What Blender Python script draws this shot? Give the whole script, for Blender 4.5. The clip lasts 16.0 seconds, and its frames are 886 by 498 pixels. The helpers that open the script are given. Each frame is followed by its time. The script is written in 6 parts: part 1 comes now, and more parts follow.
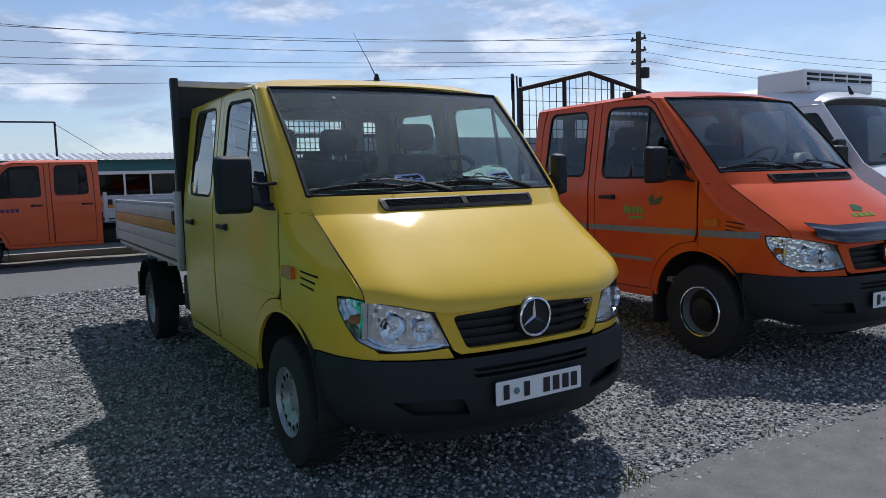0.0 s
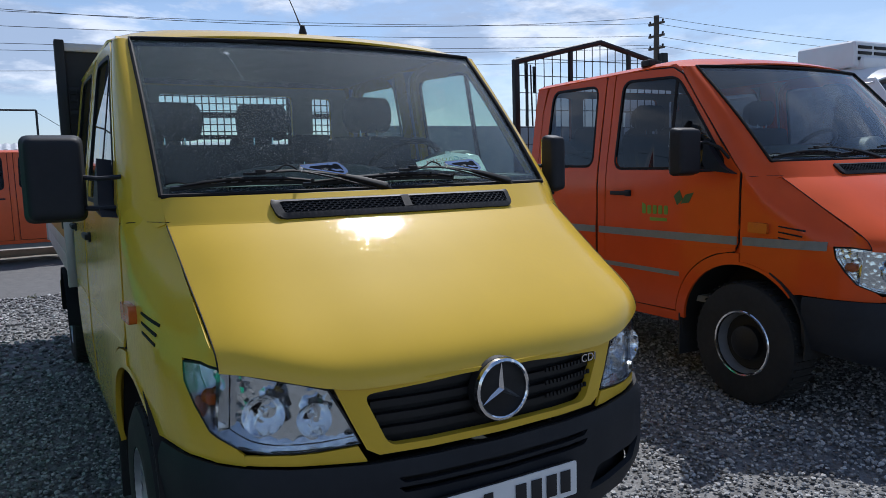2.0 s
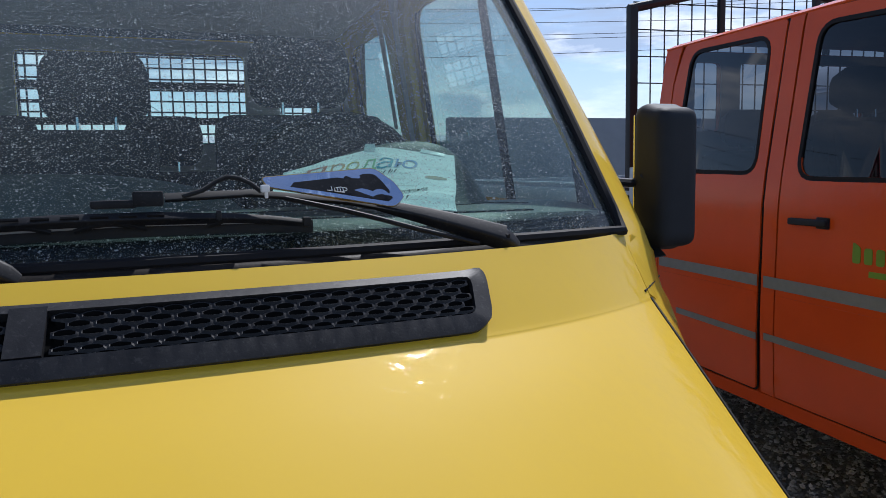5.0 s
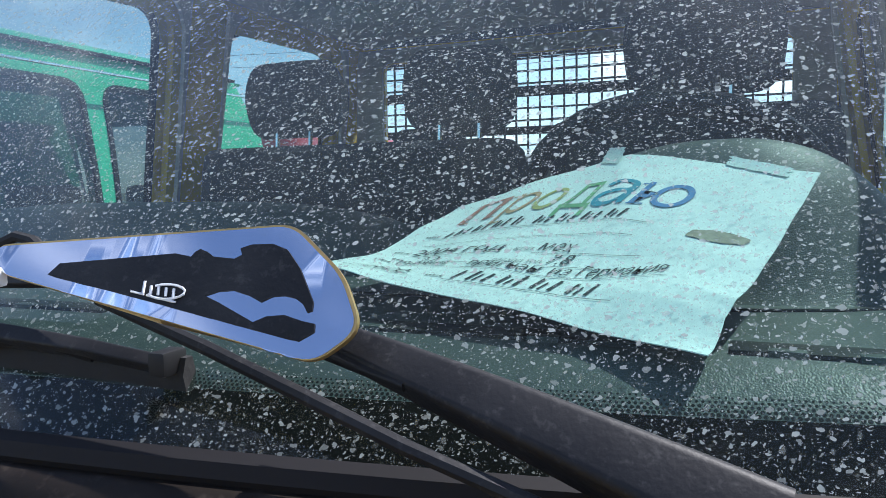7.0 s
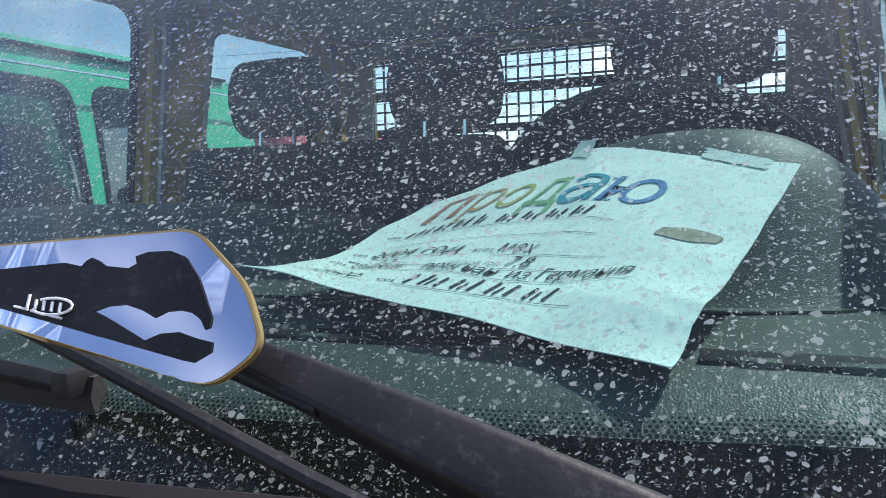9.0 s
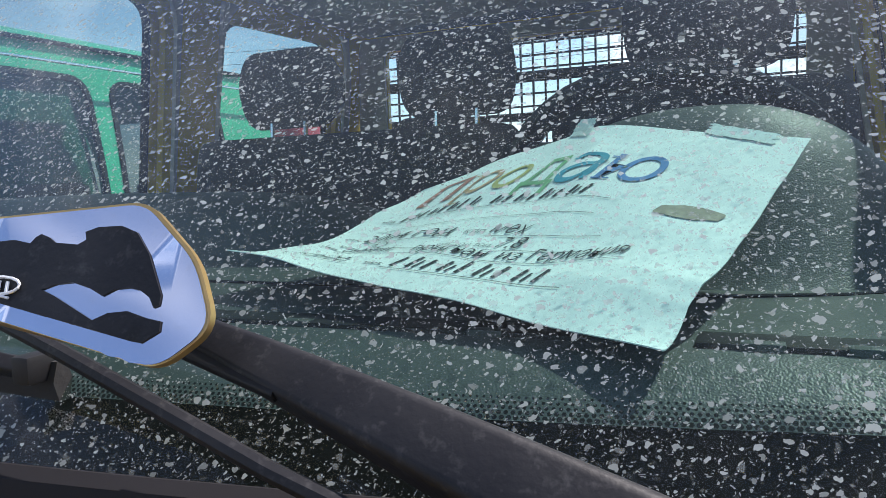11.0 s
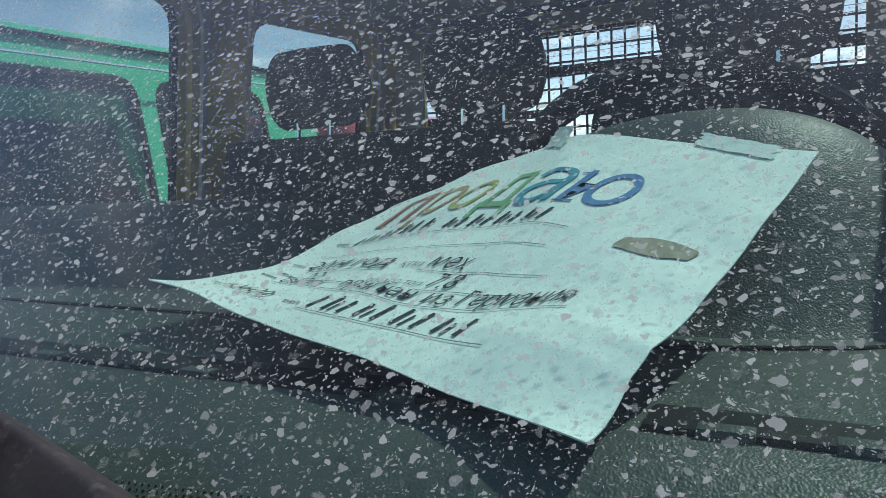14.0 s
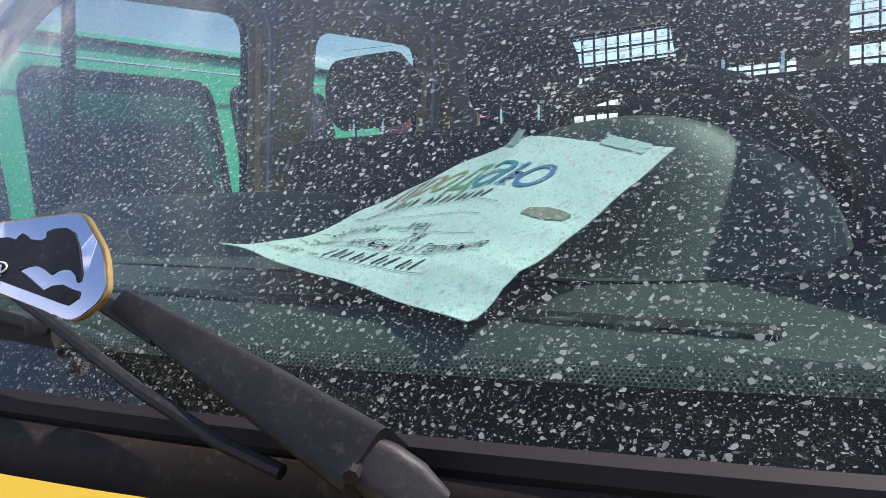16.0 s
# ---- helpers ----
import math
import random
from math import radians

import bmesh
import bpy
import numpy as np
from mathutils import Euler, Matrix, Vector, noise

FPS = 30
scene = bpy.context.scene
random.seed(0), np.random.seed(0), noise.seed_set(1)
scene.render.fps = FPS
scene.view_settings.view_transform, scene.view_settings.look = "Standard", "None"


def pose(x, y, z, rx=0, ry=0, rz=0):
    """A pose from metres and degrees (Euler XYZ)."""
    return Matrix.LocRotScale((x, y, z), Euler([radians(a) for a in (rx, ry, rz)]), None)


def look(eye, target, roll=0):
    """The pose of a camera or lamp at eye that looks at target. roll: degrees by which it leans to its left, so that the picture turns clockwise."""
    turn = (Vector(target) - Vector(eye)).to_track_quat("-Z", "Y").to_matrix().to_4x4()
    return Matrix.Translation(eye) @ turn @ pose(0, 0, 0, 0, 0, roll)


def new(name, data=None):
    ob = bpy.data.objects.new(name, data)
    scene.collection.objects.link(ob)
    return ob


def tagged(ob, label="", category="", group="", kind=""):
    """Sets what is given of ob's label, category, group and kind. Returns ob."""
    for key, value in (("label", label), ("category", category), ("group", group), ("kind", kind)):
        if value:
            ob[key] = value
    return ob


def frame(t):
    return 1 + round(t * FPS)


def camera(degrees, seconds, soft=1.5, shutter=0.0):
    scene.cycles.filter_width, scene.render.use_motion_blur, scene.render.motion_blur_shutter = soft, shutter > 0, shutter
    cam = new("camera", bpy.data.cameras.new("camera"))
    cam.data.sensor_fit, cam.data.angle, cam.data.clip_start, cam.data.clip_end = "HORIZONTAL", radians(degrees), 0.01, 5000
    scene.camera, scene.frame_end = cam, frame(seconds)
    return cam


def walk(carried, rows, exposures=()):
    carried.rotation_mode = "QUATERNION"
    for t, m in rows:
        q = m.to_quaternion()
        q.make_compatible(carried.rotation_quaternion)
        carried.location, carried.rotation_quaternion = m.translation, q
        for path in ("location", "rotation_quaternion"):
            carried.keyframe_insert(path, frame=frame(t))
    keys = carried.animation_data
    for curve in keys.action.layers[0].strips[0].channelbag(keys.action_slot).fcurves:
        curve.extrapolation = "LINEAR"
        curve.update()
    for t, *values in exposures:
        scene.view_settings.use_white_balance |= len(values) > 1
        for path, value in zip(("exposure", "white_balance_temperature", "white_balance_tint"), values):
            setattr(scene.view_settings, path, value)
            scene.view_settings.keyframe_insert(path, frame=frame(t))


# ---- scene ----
cam = camera(62.1, 16.0, 0.62)
PATH = [
    (0, (-2.194, -2.765, 1.538), (-1.169, -1.059, 1.348), -1.7),
    (0.5, (-2.051, -2.581, 1.537), (-1.035, -0.872, 1.329), -1.6),
    (1, (-1.881, -2.386, 1.542), (-0.871, -0.672, 1.336), -1.7),
    (1.5, (-1.553, -2.112, 1.541), (-0.553, -0.394, 1.322), -1.9),
    (2, (-1.239, -1.783, 1.528), (-0.25, -0.058, 1.316), -1.7),
    (2.5, (-0.913, -1.353, 1.56), (0.064, 0.379, 1.345), -1.6),
    (3, (-0.573, -0.939, 1.557), (0.362, 0.815, 1.334), -1.6),
    (3.2, (-0.474, -0.782, 1.557), (0.450, 0.979, 1.345), -1.5),
    (5.3, (0.235, 0.014, 1.577), (0.762, 1.931, 1.362), -1.2),
    (5.5, (0.283, 0.120, 1.602), (0.670, 2.071, 1.396), -1.3),
    (5.8, (0.378, 0.247, 1.605), (0.325, 2.239, 1.425), -1.5),
    (6, (0.443, 0.338, 1.599), (0.144, 2.308, 1.427), -1.6),
    (6.2, (0.498, 0.415, 1.603), (0.000, 2.344, 1.430), -1.1),
    (6.5, (0.554, 0.501, 1.595), (-0.155, 2.363, 1.422), -0.8),
    (7, (0.556, 0.552, 1.587), (-0.186, 2.402, 1.418), -0.9),
    (7.5, (0.55, 0.577, 1.592), (-0.193, 2.426, 1.419), -1.2),
    (8, (0.553, 0.596, 1.587), (-0.185, 2.447, 1.414), -1.3),
    (8.5, (0.563, 0.591, 1.587), (-0.17, 2.444, 1.414), -1.5),
    (11, (0.578, 0.616, 1.577), (-0.21, 2.445, 1.387), -2.1),
    (11.5, (0.589, 0.585, 1.585), (-0.207, 2.409, 1.39), -2.1),
    (12, (0.596, 0.607, 1.584), (-0.216, 2.424, 1.385), -2.3),
    (12.5, (0.621, 0.672, 1.585), (-0.215, 2.477, 1.383), -2.4),
    (13, (0.61, 0.693, 1.584), (-0.266, 2.48, 1.381), -2.3),
    (13.5, (0.602, 0.701, 1.585), (-0.296, 2.477, 1.384), -2.4),
    (14, (0.607, 0.7, 1.589), (-0.311, 2.465, 1.389), -2.5),
    (14.5, (0.621, 0.691, 1.594), (-0.315, 2.447, 1.39), -2.6),
    (15, (0.626, 0.671, 1.595), (-0.327, 2.418, 1.389), -2.6),
    (15.5, (0.658, 0.646, 1.592), (-0.345, 2.365, 1.393), -2.6),
    (16, (0.736, 0.592, 1.582), (-0.34, 2.266, 1.382), -2.9),
]
walk(cam, [(t, look(eye, target, roll)) for t, eye, target, roll in PATH],
     exposures=[(0, 0.1, 5900, 12), (2.0, 0.16, 5850, 12), (3.0, 0.14, 5750, 12), (5.5, 0.5, 5850, 14), (6.0, 0.9, 6200, 16), (6.5, 1.17, 5950, 14), (8.5, 1.15, 6100, 17), (11.0, 1.14, 6350, 18), (12.0, 1.14, 6500, 19), (13.0, 0.98, 6500, 19), (15.0, 0.78, 6500, 18), (16, 1.18, 6600, 20)])

# ---- light ----
SUN_SHIFT = (-0.47, -0.49)          # shadow offset on the ground per metre of height
sun_dir = Vector((-SUN_SHIFT[0], -SUN_SHIFT[1], 1.0)).normalized()
sun_data = bpy.data.lights.new("sun", "SUN")
sun_data.energy, sun_data.angle, sun_data.color = 3.9, radians(0.53), (1.0, 0.95, 0.87)
sun_ob = new("sun", sun_data)
sun_ob.matrix_world = look(sun_dir * 50, (0, 0, 0))

world = bpy.data.worlds.new("sky_world")
scene.world = world
world.use_nodes = True
wn, wl = world.node_tree.nodes, world.node_tree.links
wn.clear()
w_out = wn.new("ShaderNodeOutputWorld")
w_bg = wn.new("ShaderNodeBackground")
w_sky = wn.new("ShaderNodeTexSky")
w_sky.sky_type, w_sky.sun_disc = "NISHITA", False
w_sky.sun_elevation = math.asin(sun_dir.z)
w_sky.sun_rotation = math.atan2(sun_dir.x, sun_dir.y)
w_sky.dust_density, w_sky.ozone_density, w_sky.altitude = 1.0, 1.0, 800
w_bg.inputs["Strength"].default_value = 0.098
w_tc = wn.new("ShaderNodeTexCoord")
w_map = wn.new("ShaderNodeMapping")
w_map.inputs["Scale"].default_value = (1.0, 1.0, 3.2)
w_n1 = wn.new("ShaderNodeTexNoise")
w_n1.inputs["Scale"].default_value, w_n1.inputs["Detail"].default_value, w_n1.inputs["Roughness"].default_value = 3.1, 10.0, 0.60
w_n1.inputs["Distortion"].default_value = 0.35
w_ramp = wn.new("ShaderNodeValToRGB")
w_ramp.color_ramp.elements[0].position, w_ramp.color_ramp.elements[1].position = 0.47, 0.58
w_sep = wn.new("ShaderNodeSeparateXYZ")
w_low = wn.new("ShaderNodeMapRange")        # haze towards the horizon
w_low.inputs["From Min"].default_value, w_low.inputs["From Max"].default_value = 0.0, 0.24
w_low.inputs["To Min"].default_value, w_low.inputs["To Max"].default_value = 0.46, 0.0
w_top = wn.new("ShaderNodeMapRange")        # the clouds thin out overhead
w_top.inputs["From Min"].default_value, w_top.inputs["From Max"].default_value = 0.32, 0.62
w_top.inputs["To Min"].default_value, w_top.inputs["To Max"].default_value = 1.0, 0.25
w_thin = wn.new("ShaderNodeMath")
w_thin.operation = "MULTIPLY"
w_max = wn.new("ShaderNodeMath")
w_max.operation = "MAXIMUM"
w_mix = wn.new("ShaderNodeMixRGB")
w_tone = wn.new("ShaderNodeMixRGB")         # bright cloud tops, grey-blue bases
w_tone.inputs["Color1"].default_value, w_tone.inputs["Color2"].default_value = (3.9, 4.7, 6.0, 1), (8.6, 8.8, 9.1, 1)
w_n2 = wn.new("ShaderNodeTexNoise")
w_n2.inputs["Scale"].default_value, w_n2.inputs["Detail"].default_value, w_n2.inputs["Roughness"].default_value = 5.5, 8.0, 0.6
w_r2 = wn.new("ShaderNodeValToRGB")
w_r2.color_ramp.elements[0].position, w_r2.color_ramp.elements[1].position = 0.46, 0.58
w_mul = wn.new("ShaderNodeMath")
w_mul.operation, w_mul.inputs[1].default_value = "MULTIPLY", 0.85
for a, b in ((w_tc.outputs["Generated"], w_map.inputs["Vector"]), (w_map.outputs[0], w_n1.inputs["Vector"]),
             (w_n1.outputs["Fac"], w_ramp.inputs["Fac"]), (w_tc.outputs["Generated"], w_sep.inputs[0]),
             (w_sep.outputs["Z"], w_low.inputs["Value"]), (w_sep.outputs["Z"], w_top.inputs["Value"]), (w_ramp.outputs["Color"], w_thin.inputs[0]), (w_top.outputs[0], w_thin.inputs[1]), (w_thin.outputs[0], w_max.inputs[0]),
             (w_low.outputs[0], w_max.inputs[1]), (w_max.outputs[0], w_mul.inputs[0]), (w_mul.outputs[0], w_mix.inputs["Fac"]),
             (w_sky.outputs[0], w_mix.inputs["Color1"]), (w_map.outputs[0], w_n2.inputs["Vector"]), (w_n2.outputs["Fac"], w_r2.inputs["Fac"]),
             (w_r2.outputs["Color"], w_tone.inputs["Fac"]), (w_tone.outputs[0], w_mix.inputs["Color2"]), (w_mix.outputs[0], w_bg.inputs["Color"]), (w_bg.outputs[0], w_out.inputs[0])):
    wl.new(a, b)


# ---- materials ----
def mat(name, color, rough=0.5, metal=0.0, var=0.12, scale=14.0, bump=0.0, bump_scale=120.0, coat=0.0, spec=0.5, fine=0.0, alpha2=None):
    """A painted or solid surface: colour that varies at two scales, with fine relief."""
    m = bpy.data.materials.new(name)
    m.use_nodes = True
    nt = m.node_tree
    p = nt.nodes["Principled BSDF"]
    p.inputs["Roughness"].default_value, p.inputs["Metallic"].default_value = rough, metal
    p.inputs["Coat Weight"].default_value, p.inputs["Coat Roughness"].default_value = coat, 0.035
    p.inputs["Specular IOR Level"].default_value = spec
    tc = nt.nodes.new("ShaderNodeTexCoord")
    n1, n2 = nt.nodes.new("ShaderNodeTexNoise"), nt.nodes.new("ShaderNodeTexNoise")
    n1.inputs["Scale"].default_value, n1.inputs["Detail"].default_value = scale * 0.12, 5
    n2.inputs["Scale"].default_value, n2.inputs["Detail"].default_value = scale, 6
    add = nt.nodes.new("ShaderNodeMath")
    add.operation = "ADD"
    rng = nt.nodes.new("ShaderNodeMapRange")
    rng.inputs["From Min"].default_value, rng.inputs["From Max"].default_value = 0.7, 1.3
    mix = nt.nodes.new("ShaderNodeMixRGB")
    c2 = alpha2 or tuple(v * (1 - var) for v in color)
    mix.inputs["Color1"].default_value, mix.inputs["Color2"].default_value = (*color, 1), (*c2, 1)
    ln = nt.links.new
    for n in (n1, n2):
        ln(tc.outputs["Object"], n.inputs["Vector"])
    ln(n1.outputs["Fac"], add.inputs[0]), ln(n2.outputs["Fac"], add.inputs[1])
    ln(add.outputs[0], rng.inputs["Value"]), ln(rng.outputs[0], mix.inputs["Fac"])
    ln(mix.outputs[0], p.inputs["Base Color"])
    rr = nt.nodes.new("ShaderNodeMapRange")
    rr.inputs["To Min"].default_value, rr.inputs["To Max"].default_value = max(0.0, rough * 0.85), min(1.0, rough * 1.2)
    ln(n1.outputs["Fac"], rr.inputs["Value"]), ln(rr.outputs[0], p.inputs["Roughness"])
    if bump:
        n3 = nt.nodes.new("ShaderNodeTexNoise")
        n3.inputs["Scale"].default_value, n3.inputs["Detail"].default_value = bump_scale, 4
        b = nt.nodes.new("ShaderNodeBump")
        b.inputs["Strength"].default_value, b.inputs["Distance"].default_value = min(1.0, bump), 0.002 + fine
        ln(tc.outputs["Object"], n3.inputs["Vector"]), ln(n3.outputs["Fac"], b.inputs["Height"]), ln(b.outputs[0], p.inputs["Normal"])
    return m


def glass_mat(name, tint, dirt=0.0, haze=0.0, rough=0.0):
    """Tinted see-through pane with a mirror-like surface; dirt: dried rain spots and a film of dust that also imitates
    glare.
    """
    m = bpy.data.materials.new(name)
    m.use_nodes = True
    nt = m.node_tree
    nt.nodes.clear()
    ln = nt.links.new
    out = nt.nodes.new("ShaderNodeOutputMaterial")
    tr, gl, fr, mx = (nt.nodes.new(k) for k in ("ShaderNodeBsdfTransparent", "ShaderNodeBsdfGlossy", "ShaderNodeLayerWeight", "ShaderNodeMixShader"))
    pw, sc2 = nt.nodes.new("ShaderNodeMath"), nt.nodes.new("ShaderNodeMath")
    pw.operation, pw.inputs[1].default_value = "POWER", 2.7
    sc2.operation, sc2.inputs[1].default_value, sc2.inputs[2].default_value = "MULTIPLY_ADD", 0.85, 0.022
    tr.inputs["Color"].default_value = (*tint, 1)
    gl.inputs["Roughness"].default_value = rough
    fr.inputs["Blend"].default_value = 0.5
    ln(fr.outputs["Facing"], pw.inputs[0]), ln(pw.outputs[0], sc2.inputs[0]), ln(sc2.outputs[0], mx.inputs["Fac"]), ln(tr.outputs[0], mx.inputs[1]), ln(gl.outputs[0], mx.inputs[2])
    last = mx.outputs[0]
    if dirt:
        tc = nt.nodes.new("ShaderNodeTexCoord")
        warp = nt.nodes.new("ShaderNodeTexNoise")
        warp.inputs["Scale"].default_value, warp.inputs["Detail"].default_value = 260, 3
        vadd = nt.nodes.new("ShaderNodeMixRGB")
        vadd.blend_type, vadd.inputs["Fac"].default_value = "ADD", 0.006
        ln(tc.outputs["Object"], warp.inputs["Vector"])
        sp, cb, st = nt.nodes.new("ShaderNodeSeparateXYZ"), nt.nodes.new("ShaderNodeCombineXYZ"), nt.nodes.new("ShaderNodeMath")
        st.operation, st.inputs[1].default_value = "MULTIPLY", 1.55
        ln(tc.outputs["Object"], sp.inputs[0]), ln(sp.outputs["X"], cb.inputs["X"]), ln(sp.outputs["Z"], st.inputs[0]), ln(st.outputs[0], cb.inputs["Y"])
        ln(cb.outputs[0], vadd.inputs["Color1"]), ln(warp.outputs["Color"], vadd.inputs["Color2"])
        total = None
        for sc, hi, keep in ((215, 0.37, 0.22), (400, 0.32, 0.30), (760, 0.34, 0.40)):
            vo = nt.nodes.new("ShaderNodeTexVoronoi")
            vo.voronoi_dimensions = "2D"
            vo.inputs["Scale"].default_value = sc
            ln(vadd.outputs[0], vo.inputs["Vector"])
            sep = nt.nodes.new("ShaderNodeSeparateColor")
            ln(vo.outputs["Color"], sep.inputs[0])
            size = nt.nodes.new("ShaderNodeMapRange")       # radius of each spot, none for some cells
            size.inputs["From Min"].default_value, size.inputs["From Max"].default_value = keep, 1.0
            size.inputs["To Min"].default_value, size.inputs["To Max"].default_value = 0.0, hi
            ln(sep.outputs[0], size.inputs["Value"])
            d = nt.nodes.new("ShaderNodeMath")
            d.operation = "SUBTRACT"
            ln(size.outputs[0], d.inputs[0]), ln(vo.outputs["Distance"], d.inputs[1])
            s = nt.nodes.new("ShaderNodeMapRange")
            s.inputs["From Min"].default_value, s.inputs["From Max"].default_value = 0.0, 0.07
            ln(d.outputs[0], s.inputs["Value"])
            f = nt.nodes.new("ShaderNodeMath")
            f.operation = "MULTIPLY"
            ln(s.outputs[0], f.inputs[0]), ln(sep.outputs[1], f.inputs[1])
            if total is None:
                total = f.outputs[0]
            else:
                a = nt.nodes.new("ShaderNodeMath")
                a.operation = "MAXIMUM"
                ln(total, a.inputs[0]), ln(f.outputs[0], a.inputs[1])
                total = a.outputs[0]
        low, thinned = nt.nodes.new("ShaderNodeMapRange"), nt.nodes.new("ShaderNodeMath")      # spots fainter towards the foot of the pane
        low.inputs["From Min"].default_value, low.inputs["From Max"].default_value = 1.45, 1.53
        low.inputs["To Min"].default_value, low.inputs["To Max"].default_value = 0.8, 1.0
        thinned.operation = "MULTIPLY"
        ln(sp.outputs["Z"], low.inputs["Value"]), ln(low.outputs[0], thinned.inputs[0]), ln(total, thinned.inputs[1])
        total = thinned.outputs[0]
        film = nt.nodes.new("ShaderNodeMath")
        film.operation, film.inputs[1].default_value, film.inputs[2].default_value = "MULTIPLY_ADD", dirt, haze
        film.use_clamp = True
        dust_glare = nt.nodes.new("ShaderNodeTexNoise")          # uneven film of dust; sun glare is painted in as thicker film up the pane
        dust_glare.inputs["Scale"].default_value, dust_glare.inputs["Detail"].default_value = 3.5, 5
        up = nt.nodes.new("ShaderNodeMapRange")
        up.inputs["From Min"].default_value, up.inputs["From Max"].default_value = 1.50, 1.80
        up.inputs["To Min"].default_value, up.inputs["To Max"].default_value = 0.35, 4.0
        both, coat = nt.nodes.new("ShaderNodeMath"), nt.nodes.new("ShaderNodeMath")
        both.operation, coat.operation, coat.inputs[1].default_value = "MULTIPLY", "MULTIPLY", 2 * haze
        ln(tc.outputs["Object"], dust_glare.inputs["Vector"]), ln(sp.outputs["Z"], up.inputs["Value"])
        ln(dust_glare.outputs["Fac"], both.inputs[0]), ln(up.outputs[0], both.inputs[1]), ln(both.outputs[0], coat.inputs[0]), ln(coat.outputs[0], film.inputs[2])
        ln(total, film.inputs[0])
        df, tl, dm, mx2 = (nt.nodes.new(k) for k in ("ShaderNodeBsdfDiffuse", "ShaderNodeBsdfTranslucent", "ShaderNodeMixShader", "ShaderNodeMixShader"))
        for n in (df, tl):
            n.inputs["Color"].default_value = (0.47, 0.51, 0.48, 1)
        dm.inputs["Fac"].default_value = 0.35
        ln(df.outputs[0], dm.inputs[1]), ln(tl.outputs[0], dm.inputs[2])
        ln(film.outputs[0], mx2.inputs["Fac"]), ln(last, mx2.inputs[1]), ln(dm.outputs[0], mx2.inputs[2])
        last = mx2.outputs[0]
    ln(last, out.inputs["Surface"])
    return m


def lacquer(m, scale=46.0, depth=0.0015):
    """Orange peel and settled grit in the clear coat alone."""
    nt, ln = m.node_tree, m.node_tree.links.new
    tc, n, b = nt.nodes.new("ShaderNodeTexCoord"), nt.nodes.new("ShaderNodeTexNoise"), nt.nodes.new("ShaderNodeBump")
    n.inputs["Scale"].default_value, n.inputs["Detail"].default_value = scale, 5
    b.inputs["Strength"].default_value, b.inputs["Distance"].default_value = 1.0, depth
    ln(tc.outputs["Object"], n.inputs["Vector"]), ln(n.outputs["Fac"], b.inputs["Height"]), ln(b.outputs[0], nt.nodes["Principled BSDF"].inputs["Coat Normal"])
    return m


YELLOW = lacquer(mat("yellow_paint", (0.68, 0.44, 0.032), 0.5, var=0.05, scale=6, coat=0.75, spec=0.10))
ORANGE = lacquer(mat("orange_paint", (0.66, 0.082, 0.010), 0.6, var=0.12, scale=6, coat=0.6, spec=0.06))
ORANGE_OLD = mat("faded_orange_paint", (0.66, 0.095, 0.012), 0.45, var=0.15, scale=8, coat=0.3)
GREEN = mat("green_paint", (0.02, 0.38, 0.20), 0.35, var=0.1, scale=6, coat=0.6)
WHITE = mat("white_paint", (0.76, 0.77, 0.78), 0.35, var=0.06, scale=6, coat=0.5)
PLASTIC = mat("dark_grey_plastic", (0.016, 0.018, 0.023), 0.60, var=0.25, scale=30, bump=0.15, bump_scale=600, spec=0.3)
BLACK = mat("black_plastic", (0.012, 0.012, 0.013), 0.55, var=0.45, scale=60, bump=0.04, bump_scale=300, spec=0.35)
RUBBER = mat("tyre_rubber", (0.018, 0.018, 0.018), 0.85, var=0.35, scale=30, bump=0.3, bump_scale=200)
SEAM = mat("rubber_seal", (0.010, 0.009, 0.010), 0.7, var=0.3, spec=0.25)
STEEL = mat("silver_rim_paint", (0.42, 0.43, 0.45), 0.38, metal=0.6, var=0.2, scale=25)
CHROME = mat("chrome", (0.82, 0.83, 0.85), 0.10, metal=1.0, var=0.08, scale=30)
MIRROR = mat("mirror_silver", (0.85, 0.87, 0.9), 0.03, metal=1.0, var=0.02)
ALU = mat("aluminium_board", (0.46, 0.47, 0.49), 0.42, metal=0.5, var=0.15, scale=18, bump=0.1, bump_scale=90)
STRIPE = mat("amber_stripe", (0.55, 0.22, 0.02), 0.5, var=0.15)
DARKSTEEL = mat("dark_steel", (0.016, 0.018, 0.020), 0.6, metal=0.2, var=0.3, scale=20, bump=0.2, bump_scale=150)
CHASSIS = mat("chassis_black", (0.014, 0.013, 0.012), 0.8, var=0.4, scale=20)
FABRIC = mat("dark_seat_fabric", (0.034, 0.034, 0.040), 0.95, var=0.3, scale=60, bump=0.4, bump_scale=700)
DASH = mat("grained_dash_plastic", (0.050, 0.060, 0.056), 0.50, var=0.18, scale=50, bump=0.6, bump_scale=520, fine=0.001)
_nt = DASH.node_tree                                 # leather-like grain
_vo, _tc, _bp = _nt.nodes.new("ShaderNodeTexVoronoi"), _nt.nodes.new("ShaderNodeTexCoord"), _nt.nodes.new("ShaderNodeBump")
_vo.feature, _vo.inputs["Scale"].default_value, _bp.inputs["Strength"].default_value, _bp.inputs["Distance"].default_value = "SMOOTH_F1", 1050, 0.5, 0.0006
_nt.links.new(_tc.outputs["Object"], _vo.inputs["Vector"]), _nt.links.new(_vo.outputs["Distance"], _bp.inputs["Height"])
_bp.invert = True
_nt.links.new(_bp.outputs[0], _nt.nodes["Principled BSDF"].inputs["Normal"])
